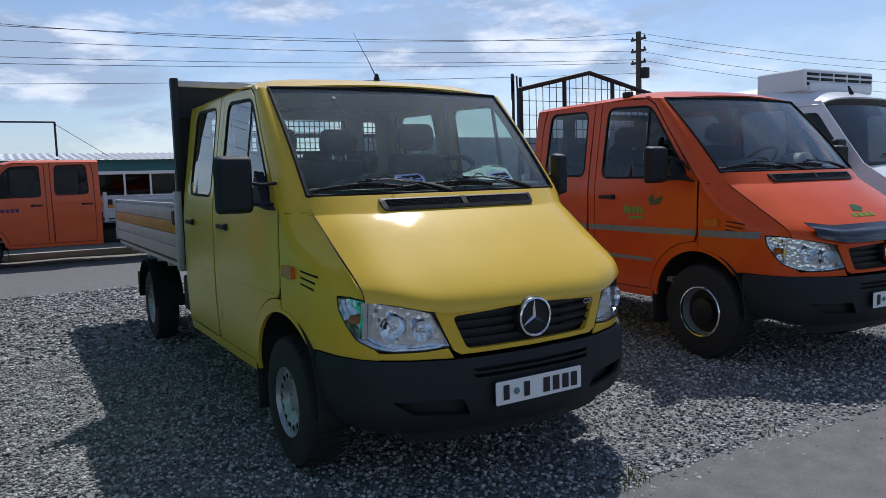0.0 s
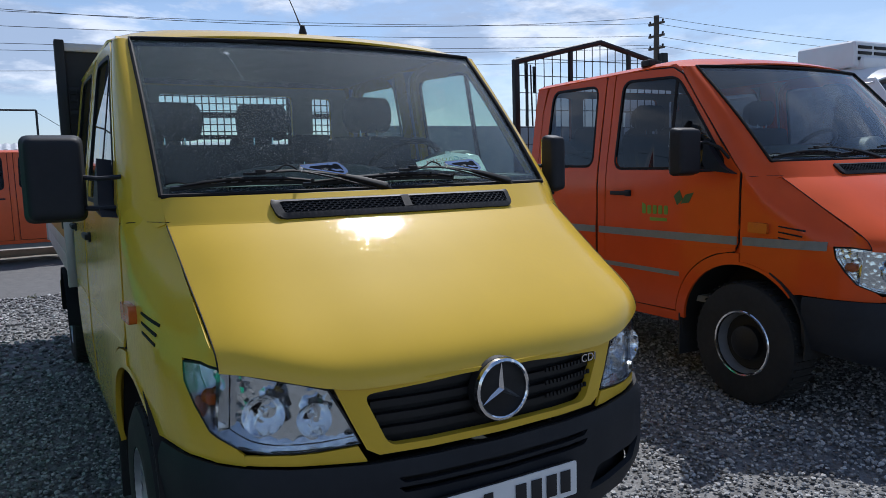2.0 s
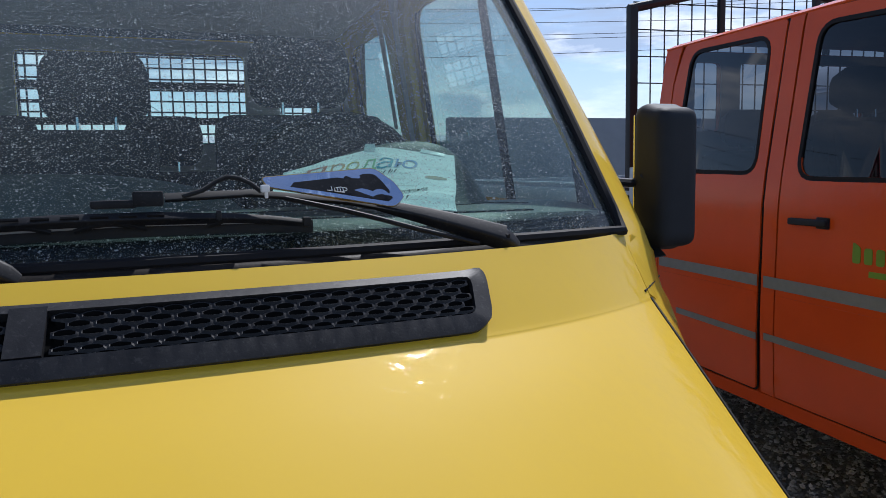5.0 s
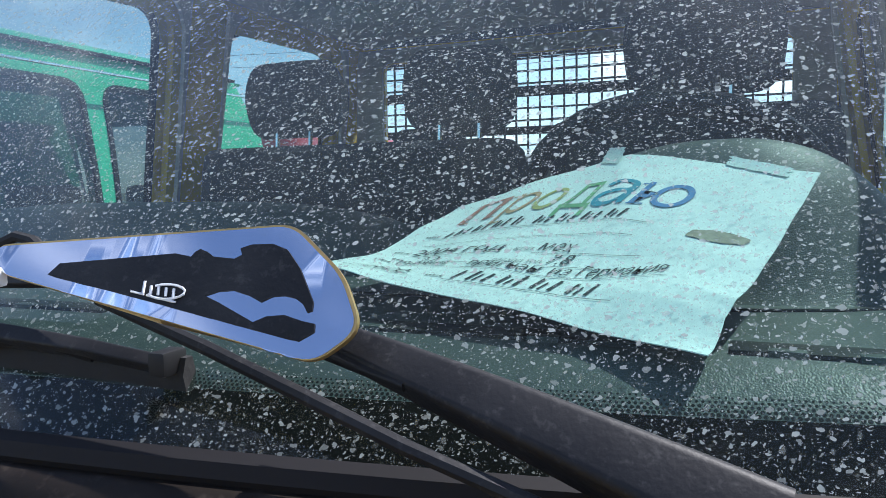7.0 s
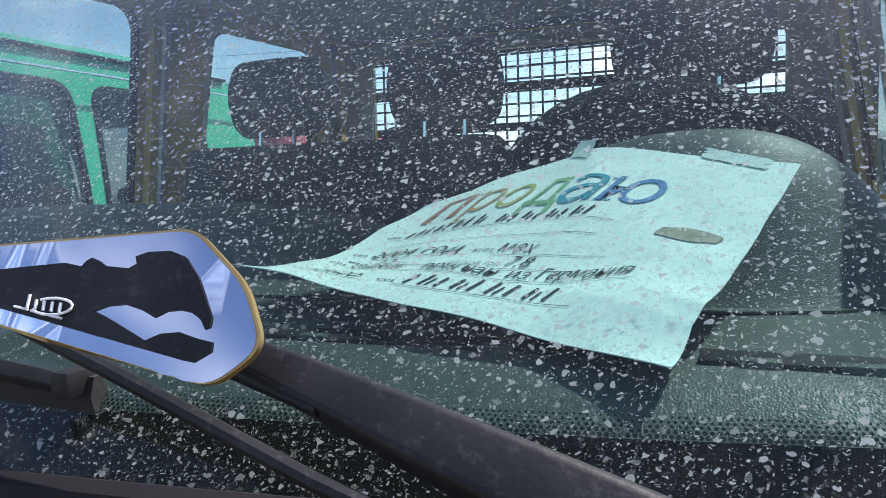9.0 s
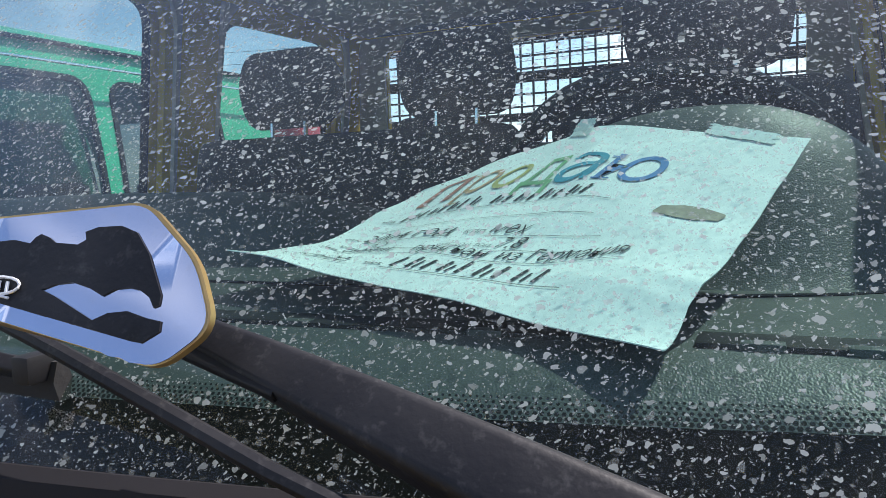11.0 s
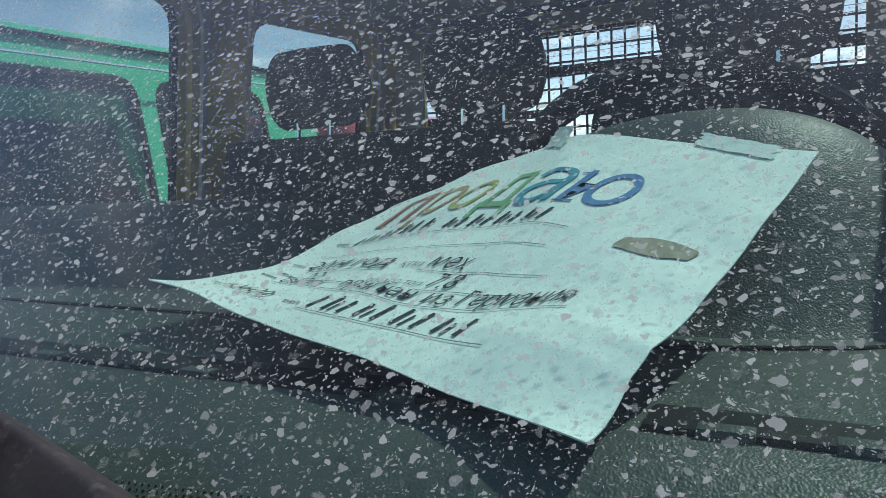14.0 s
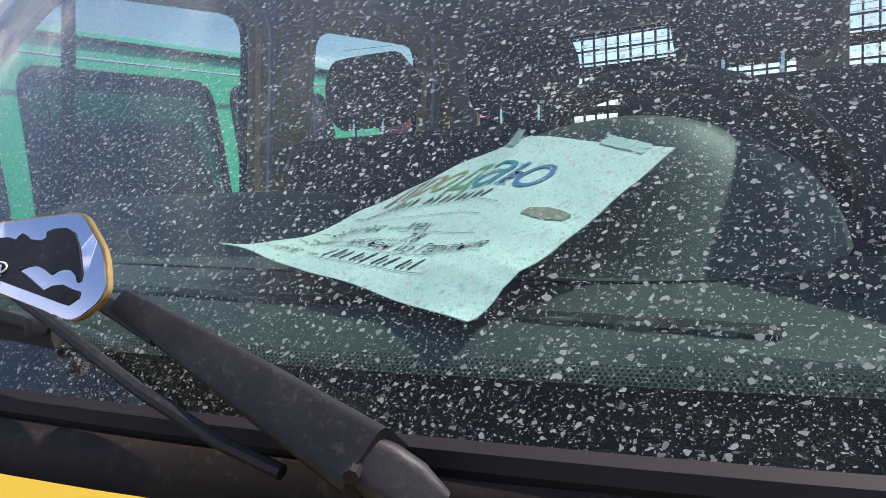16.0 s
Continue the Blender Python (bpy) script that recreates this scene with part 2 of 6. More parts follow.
def settle(m, color, amount, scale=170.0):
    """Adds dried dust to a material: fine specks and a thin uneven film."""
    nt, ln = m.node_tree, m.node_tree.links.new
    p = nt.nodes["Principled BSDF"]
    was = p.inputs["Base Color"].links[0].from_socket
    tc, n1, n2 = nt.nodes.new("ShaderNodeTexCoord"), nt.nodes.new("ShaderNodeTexNoise"), nt.nodes.new("ShaderNodeTexNoise")
    n1.inputs["Scale"].default_value, n1.inputs["Detail"].default_value, n1.inputs["Roughness"].default_value = scale, 3, 0.7
    n2.inputs["Scale"].default_value, n2.inputs["Detail"].default_value = scale * 0.12, 4
    r1, r2, add, mx = nt.nodes.new("ShaderNodeMapRange"), nt.nodes.new("ShaderNodeMapRange"), nt.nodes.new("ShaderNodeMath"), nt.nodes.new("ShaderNodeMixRGB")
    r1.inputs["From Min"].default_value, r1.inputs["From Max"].default_value, r1.inputs["To Max"].default_value = 0.56, 0.72, amount
    r2.inputs["From Min"].default_value, r2.inputs["From Max"].default_value, r2.inputs["To Max"].default_value = 0.40, 0.75, amount * 0.6
    add.operation, mx.inputs["Color2"].default_value = "ADD", (*color, 1)
    for n, r in ((n1, r1), (n2, r2)):
        ln(tc.outputs["Object"], n.inputs["Vector"]), ln(n.outputs["Fac"], r.inputs["Value"])
    ln(r1.outputs[0], add.inputs[0]), ln(r2.outputs[0], add.inputs[1]), ln(add.outputs[0], mx.inputs["Fac"])
    ln(was, mx.inputs["Color1"]), ln(mx.outputs[0], p.inputs["Base Color"])
    return m


DUSTY_BLACK = settle(mat("dusty_black_plastic", (0.014, 0.014, 0.016), 0.5, var=0.3, scale=60, bump=0.10, bump_scale=400, spec=0.22), (0.13, 0.125, 0.12), 0.20)
COWL = settle(mat("dusty_cowl_plastic", (0.013, 0.010, 0.008), 0.5, var=0.4, scale=30, bump=0.12, bump_scale=200, spec=0.15), (0.11, 0.09, 0.075), 0.22, 90.0)
SCUFFED = settle(mat("scuffed_mirror", (0.62, 0.66, 0.78), 0.10, metal=1.0, var=0.06, scale=90), (0.55, 0.55, 0.57), 0.22, 300.0)
# near black for the vent openings' painted shade and the windscreen's printed lower band
SHADE_AND_FRIT = mat("cavity_shade_frit_black", (0.006, 0.006, 0.006), 0.95, var=0.3, spec=0.05)
BRASS = mat("worn_brass_edge", (0.62, 0.42, 0.16), 0.35, metal=0.8, var=0.3, scale=80)
LINING = mat("headliner", (0.42, 0.39, 0.35), 0.95, var=0.2, scale=40)
AMBER = mat("amber_lens", (0.55, 0.11, 0.012), 0.25, var=0.15, scale=60, coat=0.4)
REFLECTOR = mat("faceted_reflector", (0.86, 0.87, 0.89), 0.10, metal=1.0, var=0.05, bump=0.5, bump_scale=26, fine=0.004)
_nt = REFLECTOR.node_tree                            # cut facets
_vo, _tc, _bp = _nt.nodes.new("ShaderNodeTexVoronoi"), _nt.nodes.new("ShaderNodeTexCoord"), _nt.nodes.new("ShaderNodeBump")
_vo.inputs["Scale"].default_value, _bp.inputs["Strength"].default_value, _bp.inputs["Distance"].default_value = 38, 0.45, 0.006
_nt.links.new(_tc.outputs["Object"], _vo.inputs["Vector"]), _nt.links.new(_vo.outputs["Distance"], _bp.inputs["Height"])
_nt.links.new(_bp.outputs[0], _nt.nodes["Principled BSDF"].inputs["Normal"])
LAMPSHELL = mat("lamp_housing", (0.80, 0.81, 0.83), 0.20, metal=0.85, var=0.15, scale=30)
PLATE = mat("white_plate", (0.78, 0.78, 0.77), 0.4, var=0.04)
INK = mat("black_ink", (0.012, 0.012, 0.014), 0.6, var=0.1)
PAPER = mat("mint_paper", (0.64, 0.71, 0.685), 0.75, var=0.03, scale=40, bump=0.15, bump_scale=60, fine=0.002)
GLASS = glass_mat("side_glass", (0.66, 0.76, 0.74))
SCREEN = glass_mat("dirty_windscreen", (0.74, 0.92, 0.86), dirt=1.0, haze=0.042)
MIDGLASS = glass_mat("grey_tinted_glass", (0.13, 0.15, 0.18))
DUSTY = glass_mat("dusty_glass", (0.80, 0.88, 0.86), dirt=0.06, haze=0.022)
DARKGLASS = glass_mat("tinted_glass", (0.22, 0.24, 0.25))
LENS = glass_mat("lamp_lens", (0.93, 0.95, 0.96), rough=0.02)


# ---- mesh helpers ----
def link_mesh(name, bm, material, parent=None, label="", smooth=35.0):
    me = bpy.data.meshes.new(name)
    bmesh.ops.recalc_face_normals(bm, faces=bm.faces)
    bm.to_mesh(me)
    bm.free()
    for m in material if isinstance(material, (list, tuple)) else (material,):
        me.materials.append(m)
    if smooth:
        me.shade_smooth()
        me.set_sharp_from_angle(angle=radians(smooth))
    ob = new(name, me)
    if parent is not None:
        ob.parent = parent
    if label:
        tagged(ob, label)
    return ob


def part(name, bm, material, parent, label="", smooth=35.0):
    return link_mesh(name, bm, material, parent, label, smooth)


def thing(name, label, category, m=None, group="", kind=""):
    ob = new(name)
    ob.empty_display_size = 0.1
    if m is not None:
        ob.matrix_basis = m
    return tagged(ob, label, category, group, kind)


def box(cx, cy, cz, sx, sy, sz, bevel=0.0, seg=2, m=None):
    bm = bmesh.new()
    bmesh.ops.create_cube(bm, size=1.0)
    bmesh.ops.scale(bm, vec=(sx, sy, sz), verts=bm.verts)
    if bevel:
        bmesh.ops.bevel(bm, geom=bm.edges[:], offset=bevel, segments=seg, profile=0.6, affect="EDGES")
    if m is not None:
        bmesh.ops.transform(bm, matrix=m, verts=bm.verts)
    bmesh.ops.translate(bm, vec=(cx, cy, cz), verts=bm.verts)
    return bm


def merge(*bms):
    """Joins bmeshes of one piece into the first."""
    for other in bms[1:]:
        me = bpy.data.meshes.new("joint")
        other.to_mesh(me)
        other.free()
        bms[0].from_mesh(me)
        bpy.data.meshes.remove(me)
    return bms[0]


def tube(points, r, seg=10, r2=None, flat=1.0):
    """A round bar along a line of points, tapering to r2."""
    bm = bmesh.new()
    pts = [Vector(p) for p in points]
    rings = []
    for i, p in enumerate(pts):
        d = (pts[min(i + 1, len(pts) - 1)] - pts[max(i - 1, 0)]).normalized()
        a = d.cross(Vector((0, 0, 1)))
        a = a.normalized() if a.length > 1e-3 else Vector((1, 0, 0))
        b = a.cross(d).normalized()
        rr = r + ((r2 if r2 is not None else r) - r) * i / max(1, len(pts) - 1)
        rings.append([bm.verts.new(p + a * rr * math.cos(2 * math.pi * k / seg) + b * rr * flat * math.sin(2 * math.pi * k / seg)) for k in range(seg)])
    for u, v in zip(rings, rings[1:]):
        for k in range(seg):
            bm.faces.new((u[k], u[(k + 1) % seg], v[(k + 1) % seg], v[k]))
    bm.faces.new(rings[0][::-1]), bm.faces.new(rings[-1])
    return bm


def lathe(profile, center, axis="x", seg=40, turn=1.0):
    """Turns (radius, height) pairs round an axis through center."""
    bm = bmesh.new()
    c = Vector(center)
    rings = []
    for r, h in profile:
        ring = []
        for k in range(seg):
            a = 2 * math.pi * k / seg
            u, v = r * math.cos(a), r * math.sin(a)
            ring.append(bm.verts.new(c + Vector({"x": (h * turn, u, v), "y": (u, h * turn, v), "z": (u, v, h * turn)}[axis])))
        rings.append(ring)
    for p, q in zip(rings, rings[1:]):
        for k in range(seg):
            bm.faces.new((p[k], p[(k + 1) % seg], q[(k + 1) % seg], q[k]))
    bmesh.ops.remove_doubles(bm, verts=bm.verts, dist=1e-5)
    return bm


CAB_MIDDLE = Vector((0, 2.0, 1.15))


def thicken(bm, t, towards=CAB_MIDDLE):
    """Gives a thin sheet a thickness t on the side of a point."""
    bmesh.ops.recalc_face_normals(bm, faces=bm.faces)
    bm.normal_update()
    score = sum(f.calc_area() * f.normal.dot(towards - f.calc_center_median()) for f in bm.faces)
    k = t if score > 0 else -t
    faces, verts = bm.faces[:], bm.verts[:]
    twin = {v: bm.verts.new(v.co + v.normal * k) for v in verts}
    rim = [e for e in bm.edges if len(e.link_faces) == 1]
    for f in faces:
        bm.faces.new([twin[v] for v in reversed(f.verts)])
    for e in rim:
        a, b = e.verts
        bm.faces.new((a, b, twin[b], twin[a]))


def sheet(f, nu, nv, thick=0.0, towards=CAB_MIDDLE):
    """A surface f(u, v), u and v from 0 to 1."""
    bm = bmesh.new()
    g = [[bm.verts.new(f(i / nu, j / nv)) for j in range(nv + 1)] for i in range(nu + 1)]
    for i in range(nu):
        for j in range(nv):
            bm.faces.new((g[i][j], g[i + 1][j], g[i + 1][j + 1], g[i][j + 1]))
    if thick:
        thicken(bm, thick, towards)
    return bm


def inside(p, poly):
    hit = False
    for (x1, y1), (x2, y2) in zip(poly, poly[1:] + poly[:1]):
        if (y1 > p[1]) != (y2 > p[1]) and p[0] < (x2 - x1) * (p[1] - y1) / (y2 - y1) + x1:
            hit = not hit
    return hit


def densify(poly, step):
    out = []
    for a, b in zip(poly, poly[1:] + poly[:1]):
        n = max(1, int(math.dist(a, b) / step))
        out += [(a[0] + (b[0] - a[0]) * k / n, a[1] + (b[1] - a[1]) * k / n) for k in range(n)]
    return out


def rounded(poly, r, n=5):
    """The outline with its corners rounded by r."""
    out = []
    for i, p in enumerate(poly):
        a, b = Vector(poly[i - 1]), Vector(poly[(i + 1) % len(poly)])
        p = Vector(p)
        da, db = (a - p), (b - p)
        k = min(r, da.length * 0.45, db.length * 0.45)
        s, e = p + da.normalized() * k, p + db.normalized() * k
        for j in range(n + 1):
            t = j / n
            q = s * (1 - t) ** 2 + p * 2 * t * (1 - t) + e * t * t
            out.append((q.x, q.y))
    return out


def grow(poly, d):
    """The outline moved outwards by d (inwards if negative)."""
    area = sum(a[0] * b[1] - b[0] * a[1] for a, b in zip(poly, poly[1:] + poly[:1]))
    out = []
    for i, p in enumerate(poly):
        t = Vector(poly[(i + 1) % len(poly)]) - Vector(poly[i - 1])
        n = Vector((t.y, -t.x)).normalized() * (d if area > 0 else -d)
        out.append((p[0] + n.x, p[1] + n.y))
    return out


def panel(outline, holes, f, step=0.06, thick=0.012, edge=None, towards=CAB_MIDDLE):
    """A plate with that outline and holes in two flat coordinates, laid onto a surface by f(a, b)."""
    from mathutils.geometry import delaunay_2d_cdt
    loops = [densify(outline, edge or step)] + [densify(h, edge or step) for h in holes]
    pts, cons = [], []
    for lp in loops:
        k = len(pts)
        pts += lp
        cons += [(k + i, k + (i + 1) % len(lp)) for i in range(len(lp))]
    xs, ys = [p[0] for p in outline], [p[1] for p in outline]
    near = pts[:]
    nx, ny = int((max(xs) - min(xs)) / step), int((max(ys) - min(ys)) / step)
    arr = np.array(near)
    for i in range(1, nx + 1):
        for j in range(1, ny + 1):
            p = (min(xs) + i * step, min(ys) + j * step)
            if np.min(np.hypot(arr[:, 0] - p[0], arr[:, 1] - p[1])) > step * 0.35:
                pts.append(p)
    v, _, faces, *_ = delaunay_2d_cdt([Vector(p) for p in pts], cons, [], 0, 1e-6)
    bm = bmesh.new()
    vs = [bm.verts.new(f(p.x, p.y)) for p in v]
    for fc in faces:
        c = sum((v[i] for i in fc), Vector((0, 0))) / len(fc)
        if inside(c, loops[0]) and not any(inside(c, h) for h in loops[1:]):
            bm.faces.new([vs[i] for i in fc])
    bmesh.ops.delete(bm, geom=[x for x in bm.verts if not x.link_faces], context="VERTS")
    if thick:
        thicken(bm, thick, towards)
    return bm


def border(poly, w, f, thick=0.01):
    """A rim of width w along an outline."""
    return panel(grow(poly, w), [poly], f, step=0.2, thick=thick, edge=0.03)


def glyphs(body, slant, thin=0.0):
    """The words as a flat mesh set in the built-in font, one unit high."""
    cu = bpy.data.curves.new("words", "FONT")
    cu.body, cu.size, cu.shear, cu.resolution_u, cu.offset = body, 1.0, slant, 4, -thin
    ob = bpy.data.objects.new("words", cu)
    scene.collection.objects.link(ob)
    bpy.context.view_layer.update()
    me = bpy.data.meshes.new_from_object(ob.evaluated_get(bpy.context.evaluated_depsgraph_get()))
    bpy.data.objects.remove(ob), bpy.data.curves.remove(cu)
    bm = bmesh.new()
    bm.from_mesh(me)
    bpy.data.meshes.remove(me)
    return bm


# ---- the van's shape: a plan line round nose and flank, unrolled to a length ----
PLAN_X = [0, 0.25, 0.45, 0.62, 0.73, 0.80, 0.862, 0.905, 0.932, 0.952, 0.965, 0.965]
PLAN_Y = [0.045, 0.058, 0.092, 0.155, 0.225, 0.305, 0.43, 0.60, 0.80, 1.05, 1.40, 3.20]
PLAN_L = [0.0]
for _i in range(1, len(PLAN_X)):
    PLAN_L.append(PLAN_L[-1] + math.hypot(PLAN_X[_i] - PLAN_X[_i - 1], PLAN_Y[_i] - PLAN_Y[_i - 1]))


HOOD_T = [(0, 0), (0.0155, 0.06), (0.050, 0.1305), (0.111, 0.206), (0.210, 0.306), (0.332, 0.4165), (0.465, 0.530), (0.598, 0.640), (0.731, 0.742), (0.850, 0.824), (0.866, 0.836), (0.882, 0.854), (0.940, 0.926), (1, 1.0)]


def hood_point(u, t, lift=0.0):
    """The bonnet: u from -1 to 1 across, t from 0 at the lip to 1 at the windscreen."""
    k = t * (len(HOOD_T) - 1)
    i = min(len(HOOD_T) - 2, int(k))
    n, w = len(HOOD_T) - 1, k - i
    fy, fz = (0.5 * (2 * b + (c - a) * w + (2 * a - 5 * b + 4 * c - d) * w * w + (3 * b - a - 3 * c + d) * w ** 3)
              for a, b, c, d in zip(HOOD_T[max(0, i - 1)], HOOD_T[i], HOOD_T[i + 1], HOOD_T[min(n, i + 2)]))
    a = abs(u)
    s = min(1.0, max(0.0, (a - 0.55) / 0.45))
    s = s * s * (3 - 2 * s)
    front = Vector((u * 0.792, 0.047 + 0.045 * a ** 2 + 0.173 * a ** 4, 0.892 + 0.06 * s))
    back = Vector((u * 0.818, 0.708 + 0.105 * a * a + 0.067 * a ** 6, 1.4335))
    drop = 0.028 * a ** 3 * math.sin(math.pi * min(1.0, fy)) ** 0.8
    return Vector((front.x + (back.x - front.x) * fy, front.y + (back.y - front.y) * fy, front.z + (back.z - front.z) * fz - drop + lift))


def hood_at(x, fy, lift=0.0):
    """The bonnet's point at the share fy of its depth."""
    ts = [i / (len(HOOD_T) - 1) for i in range(len(HOOD_T))]
    t = float(np.interp(fy, [h[0] for h in HOOD_T], ts))
    return hood_point(x / 0.81, t, lift)


# the seam between bonnet and wing
SEAM_Y, SEAM_Z = zip(*[(hood_point(1.0, k / 26).y, hood_point(1.0, k / 26).z) for k in range(27)])


def ly(y):
    return float(np.interp(y, PLAN_Y, PLAN_L))


def lx(x):
    return float(np.interp(x, PLAN_X, PLAN_L))


def skin(side, out=0.0):
    """The outer skin at length l from the nose's middle and height z, moved out by so much."""
    def f(l, z):
        a = abs(l)
        s = side if l >= 0 else -side
        x, y = float(np.interp(a, PLAN_L, PLAN_X)), float(np.interp(a, PLAN_L, PLAN_Y))
        x2, y2 = float(np.interp(a + 0.03, PLAN_L, PLAN_X)), float(np.interp(a + 0.03, PLAN_L, PLAN_Y))
        x1, y1 = float(np.interp(max(0, a - 0.03), PLAN_L, PLAN_X)), float(np.interp(max(0, a - 0.03), PLAN_L, PLAN_Y))
        n = Vector((y2 - y1, -(x2 - x1)))
        n = n.normalized() if n.length > 1e-6 else Vector((1, 0))
        flank = min(1.0, max(0.0, (y - 0.3) / 0.3))
        d = out - flank * float(np.interp(z, [0.35, 0.5, 0.75, 1.0, 1.3, 1.42, 2.05, 2.15], [0.035, 0.012, 0.0, 0.0, 0.004, 0.015, 0.105, 0.13]))
        if y < 0.98:                          # the wing curls in towards the bonnet
            top = float(np.interp(y, SEAM_Y, SEAM_Z))
            t = min(1.0, max(0.0, (z - top + 0.24) / 0.24))
            px = x + n.x * d
            fade = min(1.0, max(0.0, (y - 0.84) / 0.13))
            return Vector((s * (px - max(0.0, px - 0.806) * t ** 2.2 * (1 - fade * fade * (3 - 2 * fade))), y + n.y * d, z))
        return Vector((s * (x + n.x * d), y + n.y * d, z))
    return f


def screen_point(u, v):
    """The windscreen: u from -1 to 1 across, v from 0 at the foot to 1 at the roof."""
    return Vector((u * (0.815 - 0.015 * v), 0.775 + 0.105 * u * u + 0.595 * v - 0.02 * math.sin(math.pi * v), 1.435 + 0.63 * v))


# outlines in (length, height) of the flank
def arch(cy, cz, r, a0, a1, n=14):
    return [(ly(cy + r * math.cos(radians(a0 + (a1 - a0) * k / n))), cz + r * math.sin(radians(a0 + (a1 - a0) * k / n))) for k in range(n + 1)]


LAMP = [(lx(0.452), 0.735), (lx(0.56), 0.724), (lx(0.68), 0.722), (lx(0.755), 0.735), (ly(0.33), 0.775), (ly(0.38), 0.84), (ly(0.42), 0.91), (ly(0.432), 0.962),
        (ly(0.36), 0.964), (ly(0.285), 0.955), (lx(0.72), 0.942), (lx(0.60), 0.914), (lx(0.53), 0.893), (lx(0.492), 0.82)]
WING = [(ly(y), z - 0.004) for y, z in zip(SEAM_Y[2:], SEAM_Z[2:])] + [(ly(0.975), 1.375), (ly(0.978), 1.10), (ly(0.98), 0.855)] + \
       arch(1.0, 0.40, 0.44, 93, 140) + [(ly(0.60), 0.69), (ly(0.45), 0.685), (lx(0.74), 0.68), (lx(0.742), 0.712)] + \
       [(a + 0.008, b - 0.004) for a, b in LAMP[3:7]] + [(ly(0.445), 0.972), (ly(0.36), 0.972), (ly(0.285), 0.962)]
FRONT_DOOR = [(ly(0.99), 1.385), (ly(1.15), 1.565), (ly(1.36), 1.83), (ly(1.52), 2.02), (ly(1.62), 2.075), (ly(1.85), 2.09), (ly(2.185), 2.095), (ly(2.19), 1.4), (ly(2.195), 0.47), (ly(1.52), 0.47)] + \
             arch(1.0, 0.40, 0.50, 8, 72) + [(ly(1.02), 0.90), (ly(0.992), 0.96)]
FRONT_PANE = rounded([(ly(1.10), 1.415), (ly(1.40), 1.80), (ly(1.57), 2.0), (ly(2.085), 2.025), (ly(2.095), 1.425)], 0.075)
REAR_DOOR = rounded([(ly(2.285), 2.095), (ly(3.02), 2.10), (ly(3.075), 1.9), (ly(3.08), 0.48), (ly(2.305), 0.47), (ly(2.29), 1.4)], 0.03, 3)
REAR_PANE = rounded([(ly(2.365), 1.445), (ly(2.385), 2.025), (ly(2.94), 2.04), (ly(2.965), 1.46)], 0.075)


def wheel(parent, x, y, z, side, deep=False, radius=0.352, width=0.205):
    w = new("wheel")
    w.parent = parent
    w.location = (x, y, z)
    h = width / 2
    prof = [(0.195, -h), (0.23, -h * 1.02), (radius - 0.05, -h * 1.05), (radius - 0.012, -h * 0.9), (radius, -h * 0.6), (radius, h * 0.6), (radius - 0.012, h * 0.9),
            (radius - 0.05, h * 1.05), (0.23, h * 1.02), (0.20, h * 0.96), (0.19, h * 0.7)]
    part("tyre", lathe(prof, (0, 0, 0), "x", 48), RUBBER, w)
    tread = None
    for k in range(48):
        a = 2 * math.pi * k / 48
        b = box(0, 0, 0, width * 0.82, 0.016, 0.008, m=None)
        bmesh.ops.transform(b, matrix=Matrix.Rotation(a, 4, "X") @ Matrix.Translation((0, 0, radius + 0.002)), verts=b.verts)
        tread = b if tread is None else merge(tread, b)
    part("tread", tread, RUBBER, w)
    rim_r = 0.192

    def dish(a, b):
        r = math.hypot(a, b)
        if deep:
            d = float(np.interp(r, [0, 0.10, 0.13, 0.165, 0.180, rim_r], [0.0, 0.0, -0.005, -0.02, 0.04, h * 0.98]))
        else:
            d = float(np.interp(r, [0, 0.045, 0.055, 0.105, 0.128, 0.160, 0.170, 0.180, rim_r], [0.05, 0.05, 0.035, 0.045, 0.078, 0.080, 0.070, 0.070, h * 0.98]))
        return Vector((side * d, a, b))
    n = 8 if deep else 14
    holes = []
    for k in range(n):
        a = 2 * math.pi * k / n
        c, s = 0.143 * math.cos(a), 0.143 * math.sin(a)
        rr, tt = (0.013, 0.026) if deep else (0.0155, 0.021)
        holes.append([(c + rr * math.cos(q) * math.cos(a) - tt * math.sin(q) * math.sin(a), s + rr * math.cos(q) * math.sin(a) + tt * math.sin(q) * math.cos(a))
                      for q in [2 * math.pi * j / 8 for j in range(8)]])
    part("rim", panel([(rim_r * math.cos(2 * math.pi * k / 48), rim_r * math.sin(2 * math.pi * k / 48)) for k in range(48)], holes, dish, 0.014, 0.004, 0.012), STEEL, w)
    if deep:
        part("rim_ring", lathe([(0.184, h * 0.9), (0.188, h * 1.04), (0.198, h * 1.06), (0.203, h * 1.0)], (0, 0, 0), "x", 48, side), CHROME, w, "polished outer ring")
    part("brake_drum", lathe([(0.0, -0.03), (0.17, -0.03), (0.17, 0.0), (0.0, 0.0)], (0, 0, 0), "x", 24), CHASSIS, w)
    part("hub_cap", lathe([(0.0, 0.052), (0.03, 0.050), (0.036, 0.042), (0.036, 0.01)] if not deep else [(0, 0.085), (0.085, 0.083), (0.102, 0.072), (0.106, 0.0)], (0, 0, 0), "x", 20, side), STEEL if not deep else BLACK, w)
    for k in range(5):
        a = 2 * math.pi * k / 5 + 0.3
        if deep:
            break
        part("wheel_nut", lathe([(0.0, 0.066), (0.009, 0.064), (0.010, 0.02)], (0, 0.07 * math.cos(a), 0.07 * math.sin(a)), "x", 6, side), STEEL, w)
    return w


